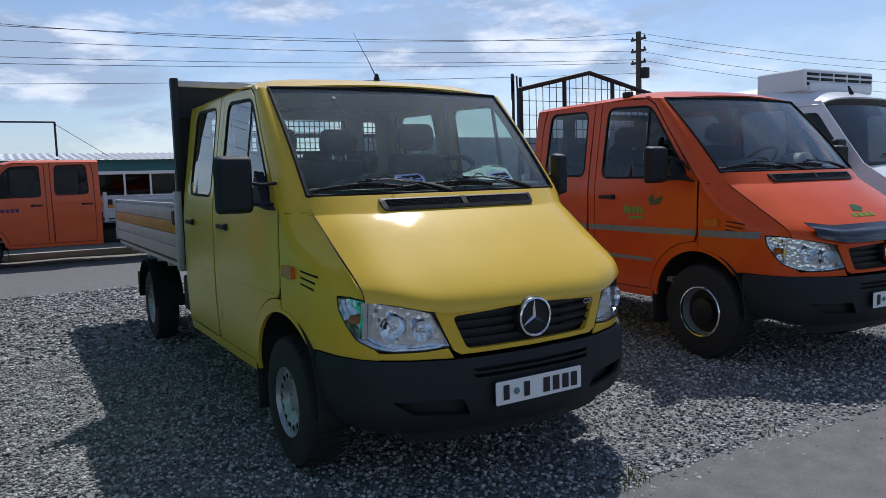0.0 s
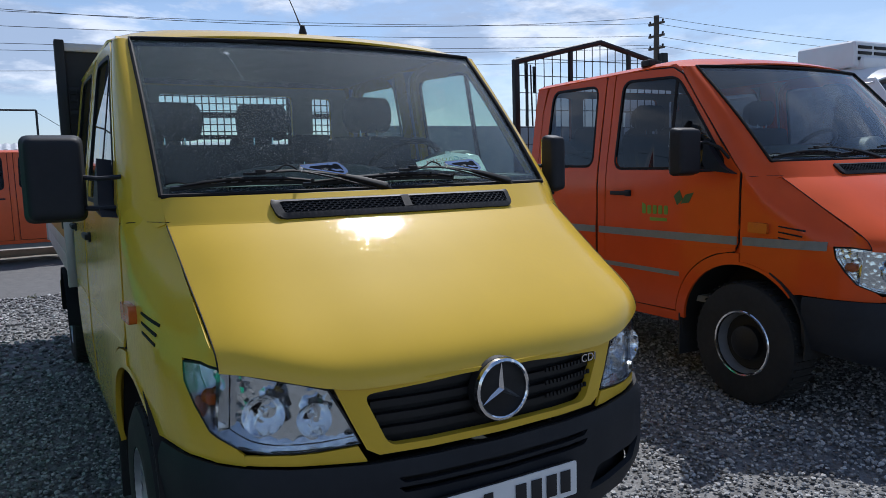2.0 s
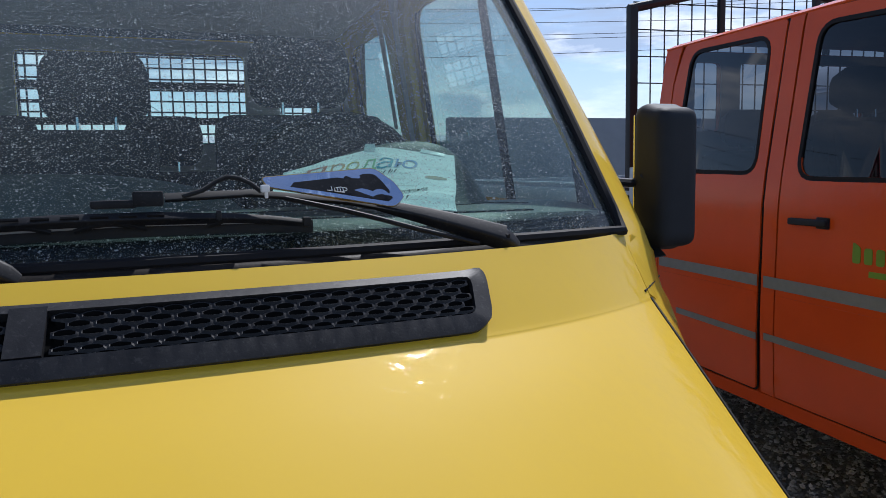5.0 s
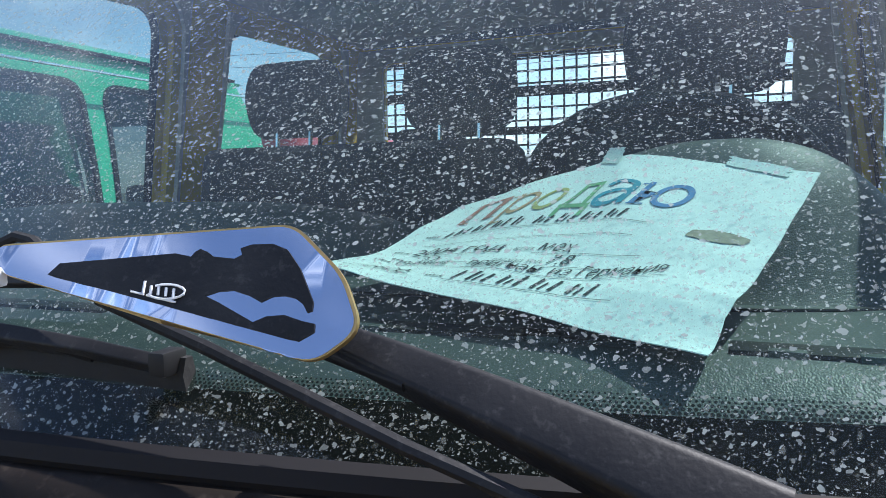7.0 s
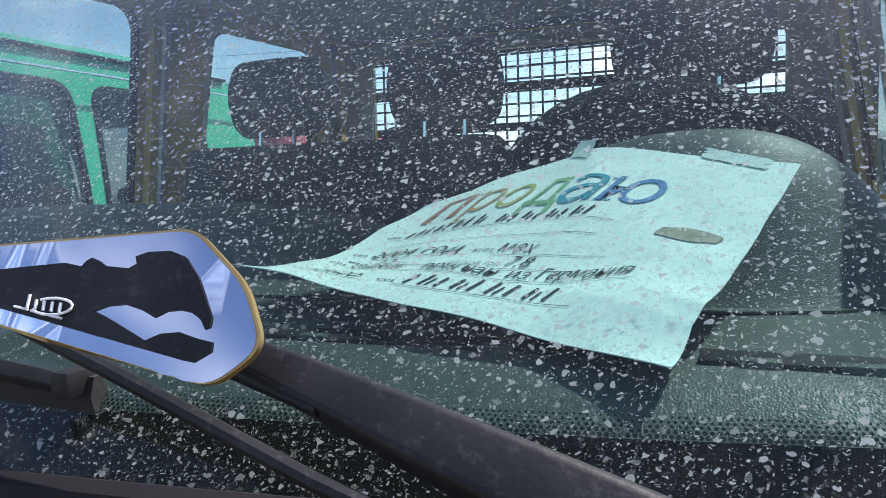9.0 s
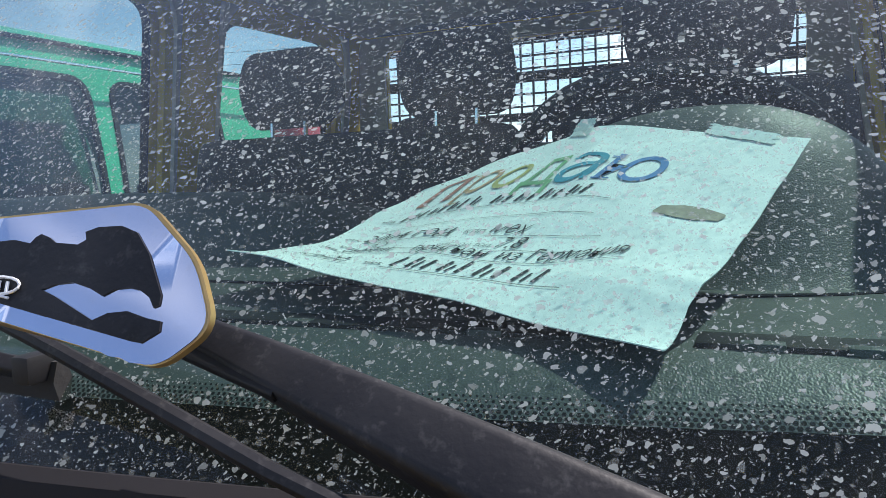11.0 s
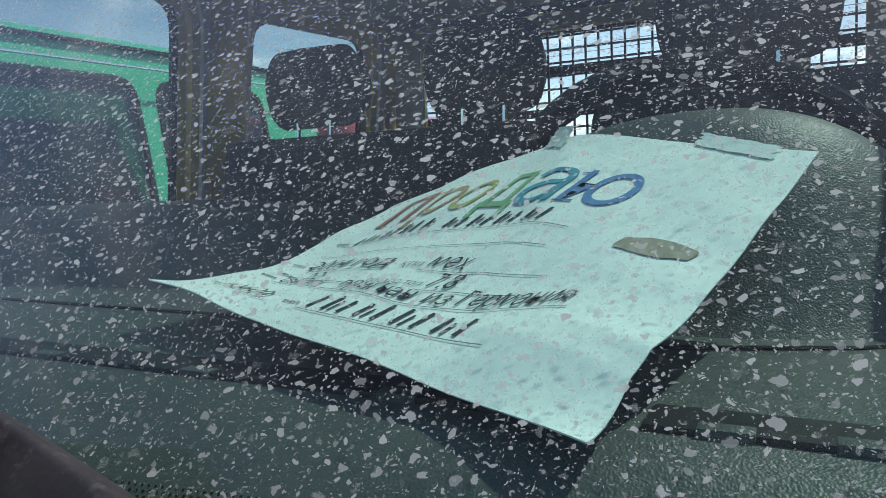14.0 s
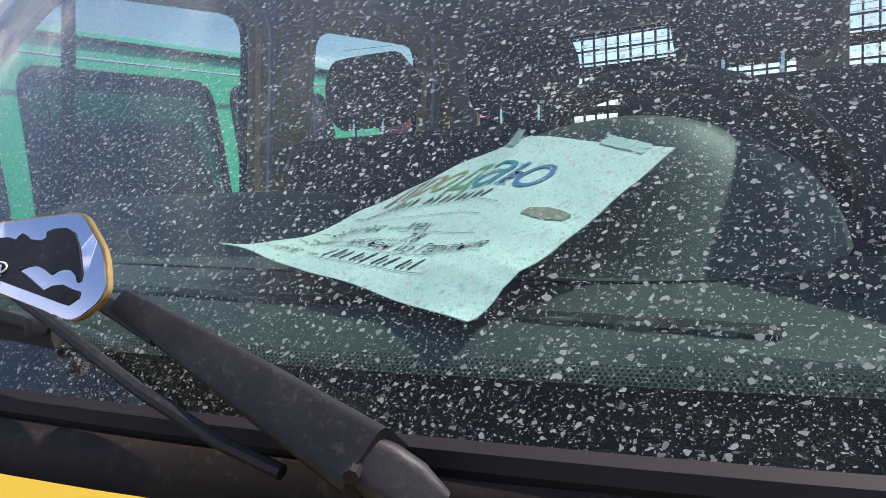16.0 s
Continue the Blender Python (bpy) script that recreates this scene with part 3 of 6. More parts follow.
# ---- the crew-cab truck ----
def mirror_unit(parent, side, centre, size, turn=0.0, rod=False):
    """A door mirror: centre and size of its housing, turned about the upright; on two stubs or on a bent rod."""
    m = new("mirror")
    m.parent = parent
    x, y, z = centre
    w, d, h = size
    place = Matrix.Translation((side * x, y, z)) @ Matrix.Rotation(radians(side * turn), 4, "Z")
    bm = box(0, 0, 0, w, d, h, min(w, d) * 0.36, 5)
    for v in bm.verts:
        if v.co.y < -0.1 * d:
            v.co.x *= 0.90
            v.co.z *= 0.94
    bmesh.ops.transform(bm, matrix=place, verts=bm.verts)
    part("housing", bm, PLASTIC, m)
    part("mirror_glass", box(0, 0, 0, w * 0.84, 0.004, h * 0.86, 0.0015, m=place @ Matrix.Translation((0, d / 2 - 0.0015, 0))), MIRROR, m)
    if rod:
        part("bent_rod", tube([(side * (x - 0.08), y, z + 0.05), (side * (x - 0.14), y - 0.03, z + 0.055), (side * (x - 0.19), y - 0.09, z + 0.02), (side * 0.93, y - 0.14, z - 0.05)], 0.010, 8), BLACK, m)
        part("lower_rod", tube([(side * (x - 0.08), y, z - 0.12), (side * 0.93, y - 0.10, z - 0.115)], 0.008, 8), BLACK, m)
    else:
        part("bracket", tube([(side * (x - w * 0.4), y, z + 0.005), (side * 0.985, 1.07, 1.505), (side * 0.915, 1.06, 1.51)], 0.014, 8, flat=0.6), PLASTIC, m)
        part("bracket", tube([(side * (x - w * 0.4), y, z - 0.105), (side * 0.985, 1.07, 1.40), (side * 0.92, 1.05, 1.40)], 0.016, 8, flat=0.6), PLASTIC, m)
    tri = [(ly(1.0), 1.37), (ly(1.09), 1.415), (ly(1.245), 1.59), (ly(1.235), 1.44), (ly(1.20), 1.395)]
    part("foot_plate", panel(rounded(tri, 0.02, 3), [], skin(side, 0.055), 0.04, 0.052), PLASTIC, m)


def glass_y(x, z):
    """How far back the windscreen's outer face lies at that width and height."""
    u, v = x / 0.815, (z - 1.435) / 0.63
    return 0.775 + 0.105 * u * u + 0.595 * v - 0.02 * math.sin(math.pi * min(max(v, 0), 1))


GLASS_OUT = Vector((0, -0.727, 0.686))


def channel(points, widths, heights, round_=0.35, n=4):
    """A bar with a rounded flat-topped section along a line of points; its top faces away from the windscreen."""
    bm = bmesh.new()
    pts = [Vector(p) for p in points]
    rings = []
    for i, p in enumerate(pts):
        d = (pts[min(i + 1, len(pts) - 1)] - pts[max(i - 1, 0)]).normalized()
        side = d.cross(GLASS_OUT).normalized()
        up = side.cross(d).normalized()
        w, h = widths[i] / 2, heights[i]
        r = min(w, h) * round_
        sec = [(-w * 1.04, -h), (w * 1.04, -h)]
        sec += [(w - r + r * math.cos(a), -r + r * math.sin(a)) for a in [math.pi / 2 * k / n for k in range(n + 1)]]
        sec += [(-w + r - r * math.sin(a), -r + r * math.cos(a)) for a in [math.pi / 2 * k / n for k in range(n + 1)]]
        rings.append([bm.verts.new(p + side * a + up * b) for a, b in sec])
    for u, v in zip(rings, rings[1:]):
        for k in range(len(u)):
            bm.faces.new((u[k], u[(k + 1) % len(u)], v[(k + 1) % len(u)], v[k]))
    bm.faces.new(rings[0][::-1]), bm.faces.new(rings[-1])
    return bm


def wing_deflector(parent, dx):
    """The flat mirrored plate on a wiper arm: brass-edged, with a dark inset cut by a wave."""
    def on(x, z, lift):
        y = 0.771 + ((x - 0.25) * 0.0977 + (z - 1.53) * 0.4471) / 0.8891
        return Vector((x + dx, y + glass_y(x + dx, z) - glass_y(x, z) - lift, z))
    w = new("wiper_deflector")
    w.parent = parent
    tagged(w, "mirror-silver deflector plate with dark inset and worn brass edge")
    outer = rounded([(0.2486, 1.5335), (0.3915, 1.5424), (0.4165, 1.5240), (0.4278, 1.5055), (0.4128, 1.4937), (0.2806, 1.5180), (0.2568, 1.5225)], 0.007, 5)
    inset = [(0.2830, 1.5223), (0.2873, 1.5269), (0.3425, 1.5315), (0.3500, 1.5303), (0.3514, 1.5322), (0.3535, 1.5333), (0.3571, 1.5322), (0.3605, 1.5304), (0.3700, 1.5297), (0.3729, 1.5312), (0.3715, 1.5337), (0.3761, 1.5352),
             (0.3854, 1.5355), (0.3921, 1.5334), (0.3992, 1.5266), (0.4080, 1.5144), (0.4083, 1.5114), (0.4065, 1.5107), (0.4040, 1.5136), (0.4001, 1.5156), (0.3955, 1.5164), (0.3904, 1.5160), (0.3861, 1.5139),
             (0.3805, 1.5161), (0.3730, 1.5179), (0.3663, 1.5173), (0.3613, 1.5156), (0.3674, 1.5136), (0.3763, 1.5101), (0.3850, 1.5067), (0.3902, 1.5089), (0.3974, 1.5096), (0.4052, 1.5077), (0.4105, 1.5069), (0.4110, 1.5041), (0.4054, 1.5007)]
    behind = Vector((0.33, 1.4, 1.3))
    part("core", panel(grow(outer, 0.0007), [], lambda a, b: on(a, b, 0.0), 0.02, 0.0028, 0.004, behind), BRASS, w, "worn brass-coloured edge")
    part("plate", panel(outer, [], lambda a, b: on(a, b, 0.0012), 0.02, 0.0010, 0.004, behind), SCUFFED, w, "scratched mirror face")
    part("inset", panel(inset, [], lambda a, b: on(a, b, 0.0019), 0.02, 0.0006, 0.004, behind), DUSTY_BLACK, w, "dark inset cut out by a wave")
    # a plain swirl and small bars where the maker's mark is
    swirl = [on(0.3440 + 0.0085 * math.cos(a), 1.5168 + 0.0028 * math.sin(a), 0.0027) for a in [2.3 - 0.42 * k for k in range(13)]]
    part("mark_swirl", tube(swirl, 0.00055, 5), PLATE, w)
    for k in range(5):
        part("mark_bar", tube([on(0.3335 + 0.0036 * k, 1.5160 - 0.0003 * k, 0.0027), on(0.3328 + 0.0036 * k, 1.5192 - 0.0003 * k + 0.0014 * (k == 0), 0.0027)], 0.0006, 5), PLATE, w)
    for k in range(3):
        part("mark_line", tube([on(0.3275 + 0.0078 * k, 1.5166 - 0.0013 * k, 0.0026), on(0.3275 + 0.0078 * k + 0.0064, 1.5166 - 0.0013 * k - 0.0010, 0.0026)], 0.00050, 5), PLATE, w)
    part("tie", merge(box(*on(0.2525, 1.5205, 0.002), 0.010, 0.012, 0.009, 0.002), box(*on(0.2535, 1.5135, 0.001), 0.004, 0.004, 0.009, 0.001)), PLATE, w, "white cable tie")


def wiper(parent, dx):
    def on(x, z, lift):
        return (x + dx, glass_y(x + dx, z) - lift, z)
    w = new("wiper")
    w.parent = parent
    a0, a1 = Vector(on(0.398, 1.4990, 0.052)), Vector(on(0.571, 1.4535, 0.064))
    part("arm", channel([a0.lerp(a1, k / 6) + GLASS_OUT * 0.003 * math.sin(math.pi * k / 6) for k in range(7)], [0.012 + 0.016 * (k / 6) ** 0.8 for k in range(7)], [0.010 + 0.013 * k / 6 for k in range(7)]), DUSTY_BLACK, w, "dusty black arm")
    cap = [(0.569, 1.4525, 0.061), (0.577, 1.4490, 0.058), (0.587, 1.4420, 0.050), (0.596, 1.4340, 0.040)]
    part("pivot_cap", channel([on(*p) for p in cap], (0.020, 0.022, 0.021, 0.014), (0.020, 0.022, 0.022, 0.016), 0.5), DUSTY_BLACK, w)
    part("pivot_hole", tube([on(0.568, 1.4490, 0.060), on(0.5705, 1.4480, 0.0655)], 0.0030, 8), SEAM, w)
    part("arm_rod", channel([on(0.44, 1.485, 0.056), on(0.36, 1.502, 0.047), on(0.24, 1.516, 0.043), on(0.14, 1.5135, 0.040)], (0.009, 0.009, 0.010, 0.012), (0.004, 0.004, 0.004, 0.004)), BLACK, w)
    part("lower_rod", tube([on(0.530, 1.440, 0.045), on(0.50, 1.448, 0.050), on(0.445, 1.463, 0.052), on(0.40, 1.4765, 0.053), on(0.35, 1.4905, 0.053), on(0.28, 1.507, 0.05)], 0.0032, 8), DUSTY_BLACK, w)
    part("blade_clip", merge(box(*on(0.122, 1.5115, 0.042), 0.034, 0.018, 0.018, 0.003), box(*on(0.085, 1.506, 0.038), 0.05, 0.012, 0.010, 0.003)), DUSTY_BLACK, w)
    part("washer_hose", tube([on(0.252, 1.516, 0.050), on(0.240, 1.526, 0.055), on(0.226, 1.533, 0.057), on(0.212, 1.535, 0.056), on(0.198, 1.529, 0.053), on(0.183, 1.5195, 0.048), on(0.160, 1.513, 0.046)], 0.0030, 8), RUBBER, w)
    lo = -0.30 if dx == 0 else -0.15
    xs = [lo, (lo + 0.02) / 2, 0.02, 0.13, 0.215, 0.262, 0.305]
    zs = [1.472, 1.485, 1.493, 1.4925, 1.4885, 1.4840, 1.4775]
    part("blade_frame", channel([on(x, z, l) for x, z, l in zip(xs, zs, (0.016, 0.026, 0.034, 0.034, 0.029, 0.024, 0.017))], (0.007, 0.009, 0.012, 0.012, 0.009, 0.0075, 0.007), (0.006, 0.008, 0.011, 0.011, 0.009, 0.008, 0.008)), DUSTY_BLACK, w)
    for k in range(6):
        x = -0.03 + 0.030 * k
        part("frame_slot", tube([on(x, 1.4925, 0.0348), on(x + 0.019, 1.4925, 0.0350)], 0.0022, 6, flat=1.0), SEAM, w)
    part("joint", box(*on(0.200, 1.4890, 0.029), 0.006, 0.012, 0.012, 0.002), BLACK, w)
    part("blade", tube([on(lo - 0.03, 1.463, 0.004), on(-0.1, 1.470, 0.004), on(0.1, 1.4745, 0.004), on(0.315, 1.470, 0.004)], 0.0048, 6, flat=2.0), RUBBER, w)
    part("blade_spine", tube([on(lo - 0.03, 1.4680, 0.010), on(-0.1, 1.4755, 0.010), on(0.1, 1.4800, 0.010), on(0.309, 1.4760, 0.010)], 0.0024, 6), STEEL, w, "thin steel spine")
    for x in (-0.16, -0.02, 0.08, 0.225):
        part("yoke", tube([on(x - 0.038, 1.4765, 0.012), on(x - 0.02, 1.482, 0.020), on(x, 1.484, 0.022), on(x + 0.02, 1.482, 0.020), on(x + 0.038, 1.4765, 0.012)], 0.0034, 6), BLACK, w)
    part("end_claw", box(*on(0.307, 1.4765, 0.014), 0.010, 0.016, 0.012, 0.002), BLACK, w)
    return w


def seat(parent, x, y, w, z0=0.95, rest=True, top=1.64, hx=None):
    s = new("seat")
    s.parent = parent
    part("cushion", box(x, y - 0.22, z0, w, 0.5, 0.16, 0.05, 3), FABRIC, s)
    bm = box(0, 0, 0, w, 0.13, top - z0, 0.055, 3, pose(0, 0, 0, -8))
    bmesh.ops.translate(bm, vec=(x, y + 0.02, (top + z0) / 2), verts=bm.verts)
    part("backrest", bm, FABRIC, s)
    for h in hx or (x,):
        for d in (-0.05, 0.05):
            part("headrest_post", tube([(h + d, y + 0.07, top - 0.04), (h + d, y + 0.08, top + 0.10)], 0.006, 6), CHROME, s)
        part("headrest", panel(rounded([(-0.135, 0), (-0.148, 0.12), (-0.125, 0.195), (0.125, 0.195), (0.148, 0.12), (0.135, 0)], 0.055, 6), [], lambda a, b: Vector((h + a, y + 0.045 + 0.02 * (a / 0.13) ** 2 + 0.12 * (b - 0.11) ** 2 / 0.05, top + 0.02 + b)), 0.04, 0.09, 0.03, Vector((h, y + 2, top))), FABRIC, s)


def headlamp(parent, side):
    h = new("headlight")
    h.parent = parent
    part("lens", panel(LAMP, [], skin(side, 0.006), 0.03, 0.004), LENS, h, "clear slightly scratched lens")
    part("lens_rim", border(LAMP, 0.006, skin(side, 0.002), 0.012), BLACK, h)
    part("lamp_bowl", panel(grow(LAMP, -0.002), [], skin(side, -0.055), 0.03, 0.004), REFLECTOR, h)
    ring = densify(LAMP, 0.03)
    bm = bmesh.new()
    f0, f1 = skin(side, 0.0), skin(side, -0.055)
    a, b = [bm.verts.new(f0(*p)) for p in ring], [bm.verts.new(f1(*p)) for p in ring]
    for k in range(len(ring)):
        bm.faces.new((a[k], a[(k + 1) % len(ring)], b[(k + 1) % len(ring)], b[k]))
    part("lamp_shell", bm, LAMPSHELL, h)
    for cl, cz, r in ((lx(0.57), 0.812, 0.050), (lx(0.70), 0.830, 0.060)):
        c = skin(side, -0.03)(cl, cz)
        bm = lathe([(0.008, 0.03), (r * 0.5, 0.022), (r * 0.8, 0.004), (r, -0.035)], (0, 0, 0), "y", 24)
        bmesh.ops.transform(bm, matrix=Matrix.Translation(c) @ Matrix.Rotation(side * 0.25, 4, "Z"), verts=bm.verts)
        part("reflector", bm, REFLECTOR, h)
        bm = lathe([(0.0, -0.028), (0.009, -0.026), (0.011, -0.01), (0.010, 0.02)], (0, 0, 0), "y", 12)
        bmesh.ops.transform(bm, matrix=Matrix.Translation(c), verts=bm.verts)
        part("bulb", bm, CHROME, h)
    c = skin(side, -0.03)(ly(0.355), 0.86)
    part("indicator_bulb", lathe([(0, -0.03), (0.018, -0.024), (0.026, 0.0), (0.02, 0.03)], c, "y", 14), AMBER, h, "amber indicator bulb")
    part("divider", panel([(ly(0.315), 0.745), (ly(0.325), 0.745), (ly(0.305), 0.945), (ly(0.293), 0.945)], [], skin(side, -0.012), 0.05, 0.04), CHROME, h)


def front_end(t, paint, plate_letters=True):
    gin = rounded([(-lx(0.435), 0.872), (-lx(0.365), 0.712), (lx(0.365), 0.712), (lx(0.435), 0.872), (lx(0.12), 0.893), (-lx(0.12), 0.893)], 0.03, 4)
    gout = [(-lx(0.512), 0.896), (-lx(0.472), 0.80), (-lx(0.432), 0.712), (-lx(0.395), 0.690), (lx(0.395), 0.690), (lx(0.432), 0.712), (lx(0.472), 0.80), (lx(0.512), 0.896), (lx(0.40), 0.900), (lx(0.12), 0.905), (-lx(0.12), 0.905), (-lx(0.40), 0.900)]
    g = new("grille")
    g.parent = t
    part("surround", panel(gout, [gin], skin(1, 0.004), 0.05, 0.03), paint, g)
    part("backing", panel(grow(gin, 0.01), [], skin(1, -0.05), 0.06, 0.004), BLACK, g)
    for k in range(4):
        z = 0.735 + k * 0.042
        half = float(np.interp(z, [0.712, 0.872], [0.37, 0.43]))
        part("slat", panel([(-lx(half), z), (lx(half), z), (lx(half), z + 0.022), (-lx(half), z + 0.022)], [], skin(1, -0.022), 0.06, 0.02), BLACK, g)
    for k in range(14):
        x = 0.20 + k * 0.0165
        for j in range(3):
            part("mesh_peg", box(*skin(1, -0.010)(lx(x), 0.762 + j * 0.042), 0.008, 0.008, 0.014), BLACK, g)
    badge = new("badge")
    badge.parent = t
    tagged(badge, "round chrome badge")
    part("disc", lathe([(0.0, -0.004), (0.085, -0.004), (0.098, 0.0), (0.10, 0.03)], (0, 0.036, 0.828), "y", 40), BLACK, badge)
    part("ring", lathe([(0.084, 0.0), (0.084, -0.014), (0.088, -0.018), (0.096, -0.014), (0.097, 0.0)], (0, 0.034, 0.828), "y", 48), CHROME, badge)
    for a in (90, 210, 330):
        c, s = math.cos(radians(a)), math.sin(radians(a))
        bm = bmesh.new()
        tip, l, r, mid = (bm.verts.new((0.086 * c, -0.004, 0.086 * s)), bm.verts.new((-0.013 * s, 0.004, 0.013 * c)),
                          bm.verts.new((0.013 * s, 0.004, -0.013 * c)), bm.verts.new((0, -0.014, 0)))
        bm.faces.new((tip, l, mid)), bm.faces.new((tip, mid, r)), bm.faces.new((tip, r, l)), bm.faces.new((l, r, mid))
        bmesh.ops.translate(bm, vec=(0, 0.032, 0.828), verts=bm.verts)
        part("spoke", bm, CHROME, badge)
    if plate_letters:
        bm = glyphs("CDI", 0.0)
        bmesh.ops.solidify(bm, geom=bm.faces[:], thickness=0.06)
        for v in bm.verts:
            q = skin(1, 0.008 + v.co.z * 0.05)(lx(0.345) + v.co.x * 0.045, 0.846 + v.co.y * 0.038)
            v.co = q
        part("letters", bm, CHROME, g, "chrome letters")
    # bumper with its grooves, recesses and plate
    b = new("bumper")
    b.parent = t
    bend = ly(0.585)

    def bump(l, z):
        d = 0.03 - 0.10 * max(0.0, (0.46 - z) / 0.16) ** 2 * 0.6 - 0.06 * max(0.0, (z - 0.64) / 0.06) ** 2 * 0.5
        return skin(1, d)(l, z)
    outline = [(-bend, 0.685), (-lx(0.74), 0.68), (-lx(0.40), 0.672), (lx(0.40), 0.672), (lx(0.74), 0.68), (bend, 0.685), (bend, 0.40), (lx(0.76), 0.335), (lx(0.3), 0.32), (-lx(0.3), 0.32), (-lx(0.76), 0.335), (-bend, 0.40)]
    fog = [rounded([(s * lx(0.36), 0.40), (s * lx(0.62), 0.425), (s * lx(0.70), 0.49), (s * lx(0.40), 0.485)], 0.02, 3) for s in (-1, 1)]
    slots = [rounded([(-lx(0.33), z), (lx(0.33), z), (lx(0.35), z + 0.018), (-lx(0.35), z + 0.018)], 0.006, 2) for z in (0.575, 0.605)]
    part("bumper_skin", panel(outline, fog + slots, bump, 0.045, 0.02, 0.04), PLASTIC, b)
    part("bumper_core", panel([(-lx(0.78), 0.66), (lx(0.78), 0.66), (lx(0.74), 0.36), (-lx(0.74), 0.36)], [], skin(1, -0.03), 0.08, 0.01), BLACK, b)
    part("air_dam", panel([(-lx(0.70), 0.34), (lx(0.70), 0.34), (lx(0.66), 0.25), (-lx(0.66), 0.25)], [], skin(1, -0.10), 0.08, 0.008), BLACK, b)
    return b


def number_plate(t):
    p = new("number_plate")
    p.parent = t
    part("plate", panel(rounded([(-0.262, 0.436), (0.262, 0.440), (0.262, 0.552), (-0.262, 0.548)], 0.008, 3), [], lambda a, b: Vector((a, -0.008 + 0.06 * a * a, b)), 0.05, 0.003), PLATE, p)
    part("plate_frame", border(rounded([(-0.258, 0.440), (0.258, 0.444), (0.258, 0.548), (-0.258, 0.544)], 0.008, 3), 0.008, lambda a, b: Vector((a, -0.004 + 0.06 * a * a, b)), 0.006), BLACK, p)
    for x, w in ((-0.205, 0.034), (-0.085, 0.034), (0.035, 0.040), (0.095, 0.040), (0.155, 0.040), (0.212, 0.040)):
        part("plate_bar", box(x, -0.012 + 0.06 * x * x, 0.494, w, 0.002, 0.072, 0.0008), INK, p)
    part("plate_seal", lathe([(0, -0.002), (0.016, -0.002), (0.017, 0.0)], (-0.145, -0.0095, 0.492), "y", 20), mat("seal_green", (0.10, 0.22, 0.20), 0.5), p)


def bonnet_vent(t):
    """The long black vent panel below the windscreen, with a honeycomb of oval openings."""
    v = new("bonnet_vent")
    v.parent = t
    def on(a, b, lift):
        # a: across in metres, b: share of the bonnet's depth
        return hood_at(a, b, lift)
    rim_in = rounded([(-0.446, 0.8826), (0.478, 0.8826), (0.486, 0.9386), (-0.454, 0.9386)], 0.012, 3)
    rim_out = rounded([(-0.474, 0.862), (0.498, 0.862), (0.510, 0.957), (-0.486, 0.957)], 0.030, 6)
    part("frame", panel(rim_out, [rim_in], lambda a, b: on(a, b, 0.017 - 0.008 * min(1.0, max(0.0, (abs(b - 0.9095) - 0.0385) / 0.009)) ** 2), 0.02, 0.020, 0.02), DUSTY_BLACK, v, "weathered black frame")
    # dark plate above the closed bonnet; the openings' depth painted as shade
    part("well_shade", panel(grow(rim_in, 0.01), [], lambda a, b: on(a, b, 0.004), 0.04, 0.002), SHADE_AND_FRIT, v)
    part("middle_rib", panel([(-0.005, 0.8841), (0.028, 0.8841), (0.03, 0.943), (-0.003, 0.943)], [], lambda a, b: on(a, b, 0.018), 0.03, 0.014), DUSTY_BLACK, v)
    bm = bmesh.new()
    walls = bmesh.new()
    rows, pitch, gap = 6, 0.0248, 0.0094
    half = [(pitch / 2, -gap / 3), (pitch / 2, gap / 3), (pitch / 4, gap / 2), (0.0, gap * 2 / 3), (-pitch / 4, gap / 2), (-pitch / 2, gap / 3), (-pitch / 2, -gap / 3), (-pitch / 4, -gap / 2), (0.0, -gap * 2 / 3), (pitch / 4, -gap / 2)]
    n = len(half)
    for r in range(rows):
        fy = 0.8868 + r * gap
        for k in range(38):
            x = -0.438 + k * pitch + (pitch / 2 if r % 2 else 0)
            if -0.016 < x < 0.040 or x > 0.474:
                continue
            rings = [[bm.verts.new(on(x + p, fy + q, 0.0130)) for p, q in half]]
            for wide, tall, lift in ((0.0112, 0.0050, 0.0138), (0.0105, 0.0044, 0.0134), (0.0102, 0.0042, 0.003)):
                ring = []
                for p, q in half:
                    a = math.atan2(q / (gap * 0.62), p / (pitch * 0.5))
                    lip = 0.0022 * max(0.0, -math.sin(a)) if lift > 0.01 else 0.0      # the front edge of each cell stands higher
                    ring.append(bm.verts.new(on(x + wide * math.cos(a), fy + tall * math.sin(a), lift + lip)))
                rings.append(ring)
            for p, s in zip(rings[:2], rings[1:3]):
                for j in range(n):
                    bm.faces.new((p[j], p[(j + 1) % n], s[(j + 1) % n], s[j]))
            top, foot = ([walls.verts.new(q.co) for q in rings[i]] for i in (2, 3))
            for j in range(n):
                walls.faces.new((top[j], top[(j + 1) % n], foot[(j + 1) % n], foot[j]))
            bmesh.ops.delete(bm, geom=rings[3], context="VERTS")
    # walls of the same cells, near black to paint the shade inside
    tagged(part("cell_wall_shade", walls, SHADE_AND_FRIT, v), kind="stuff")
    tagged(part("honeycomb", bm, DUSTY_BLACK, v), kind="stuff")
    return v


MIRRORS = {-1: ((1.125, 1.115, 1.508), (0.20, 0.10, 0.305)), 1: ((1.008, 1.03, 1.516), (0.100, 0.085, 0.272), 4)}
RODS = {k: ((1.148, 1.22, 1.510), (0.20, 0.10, 0.29), 0, True) for k in (-1, 1)}


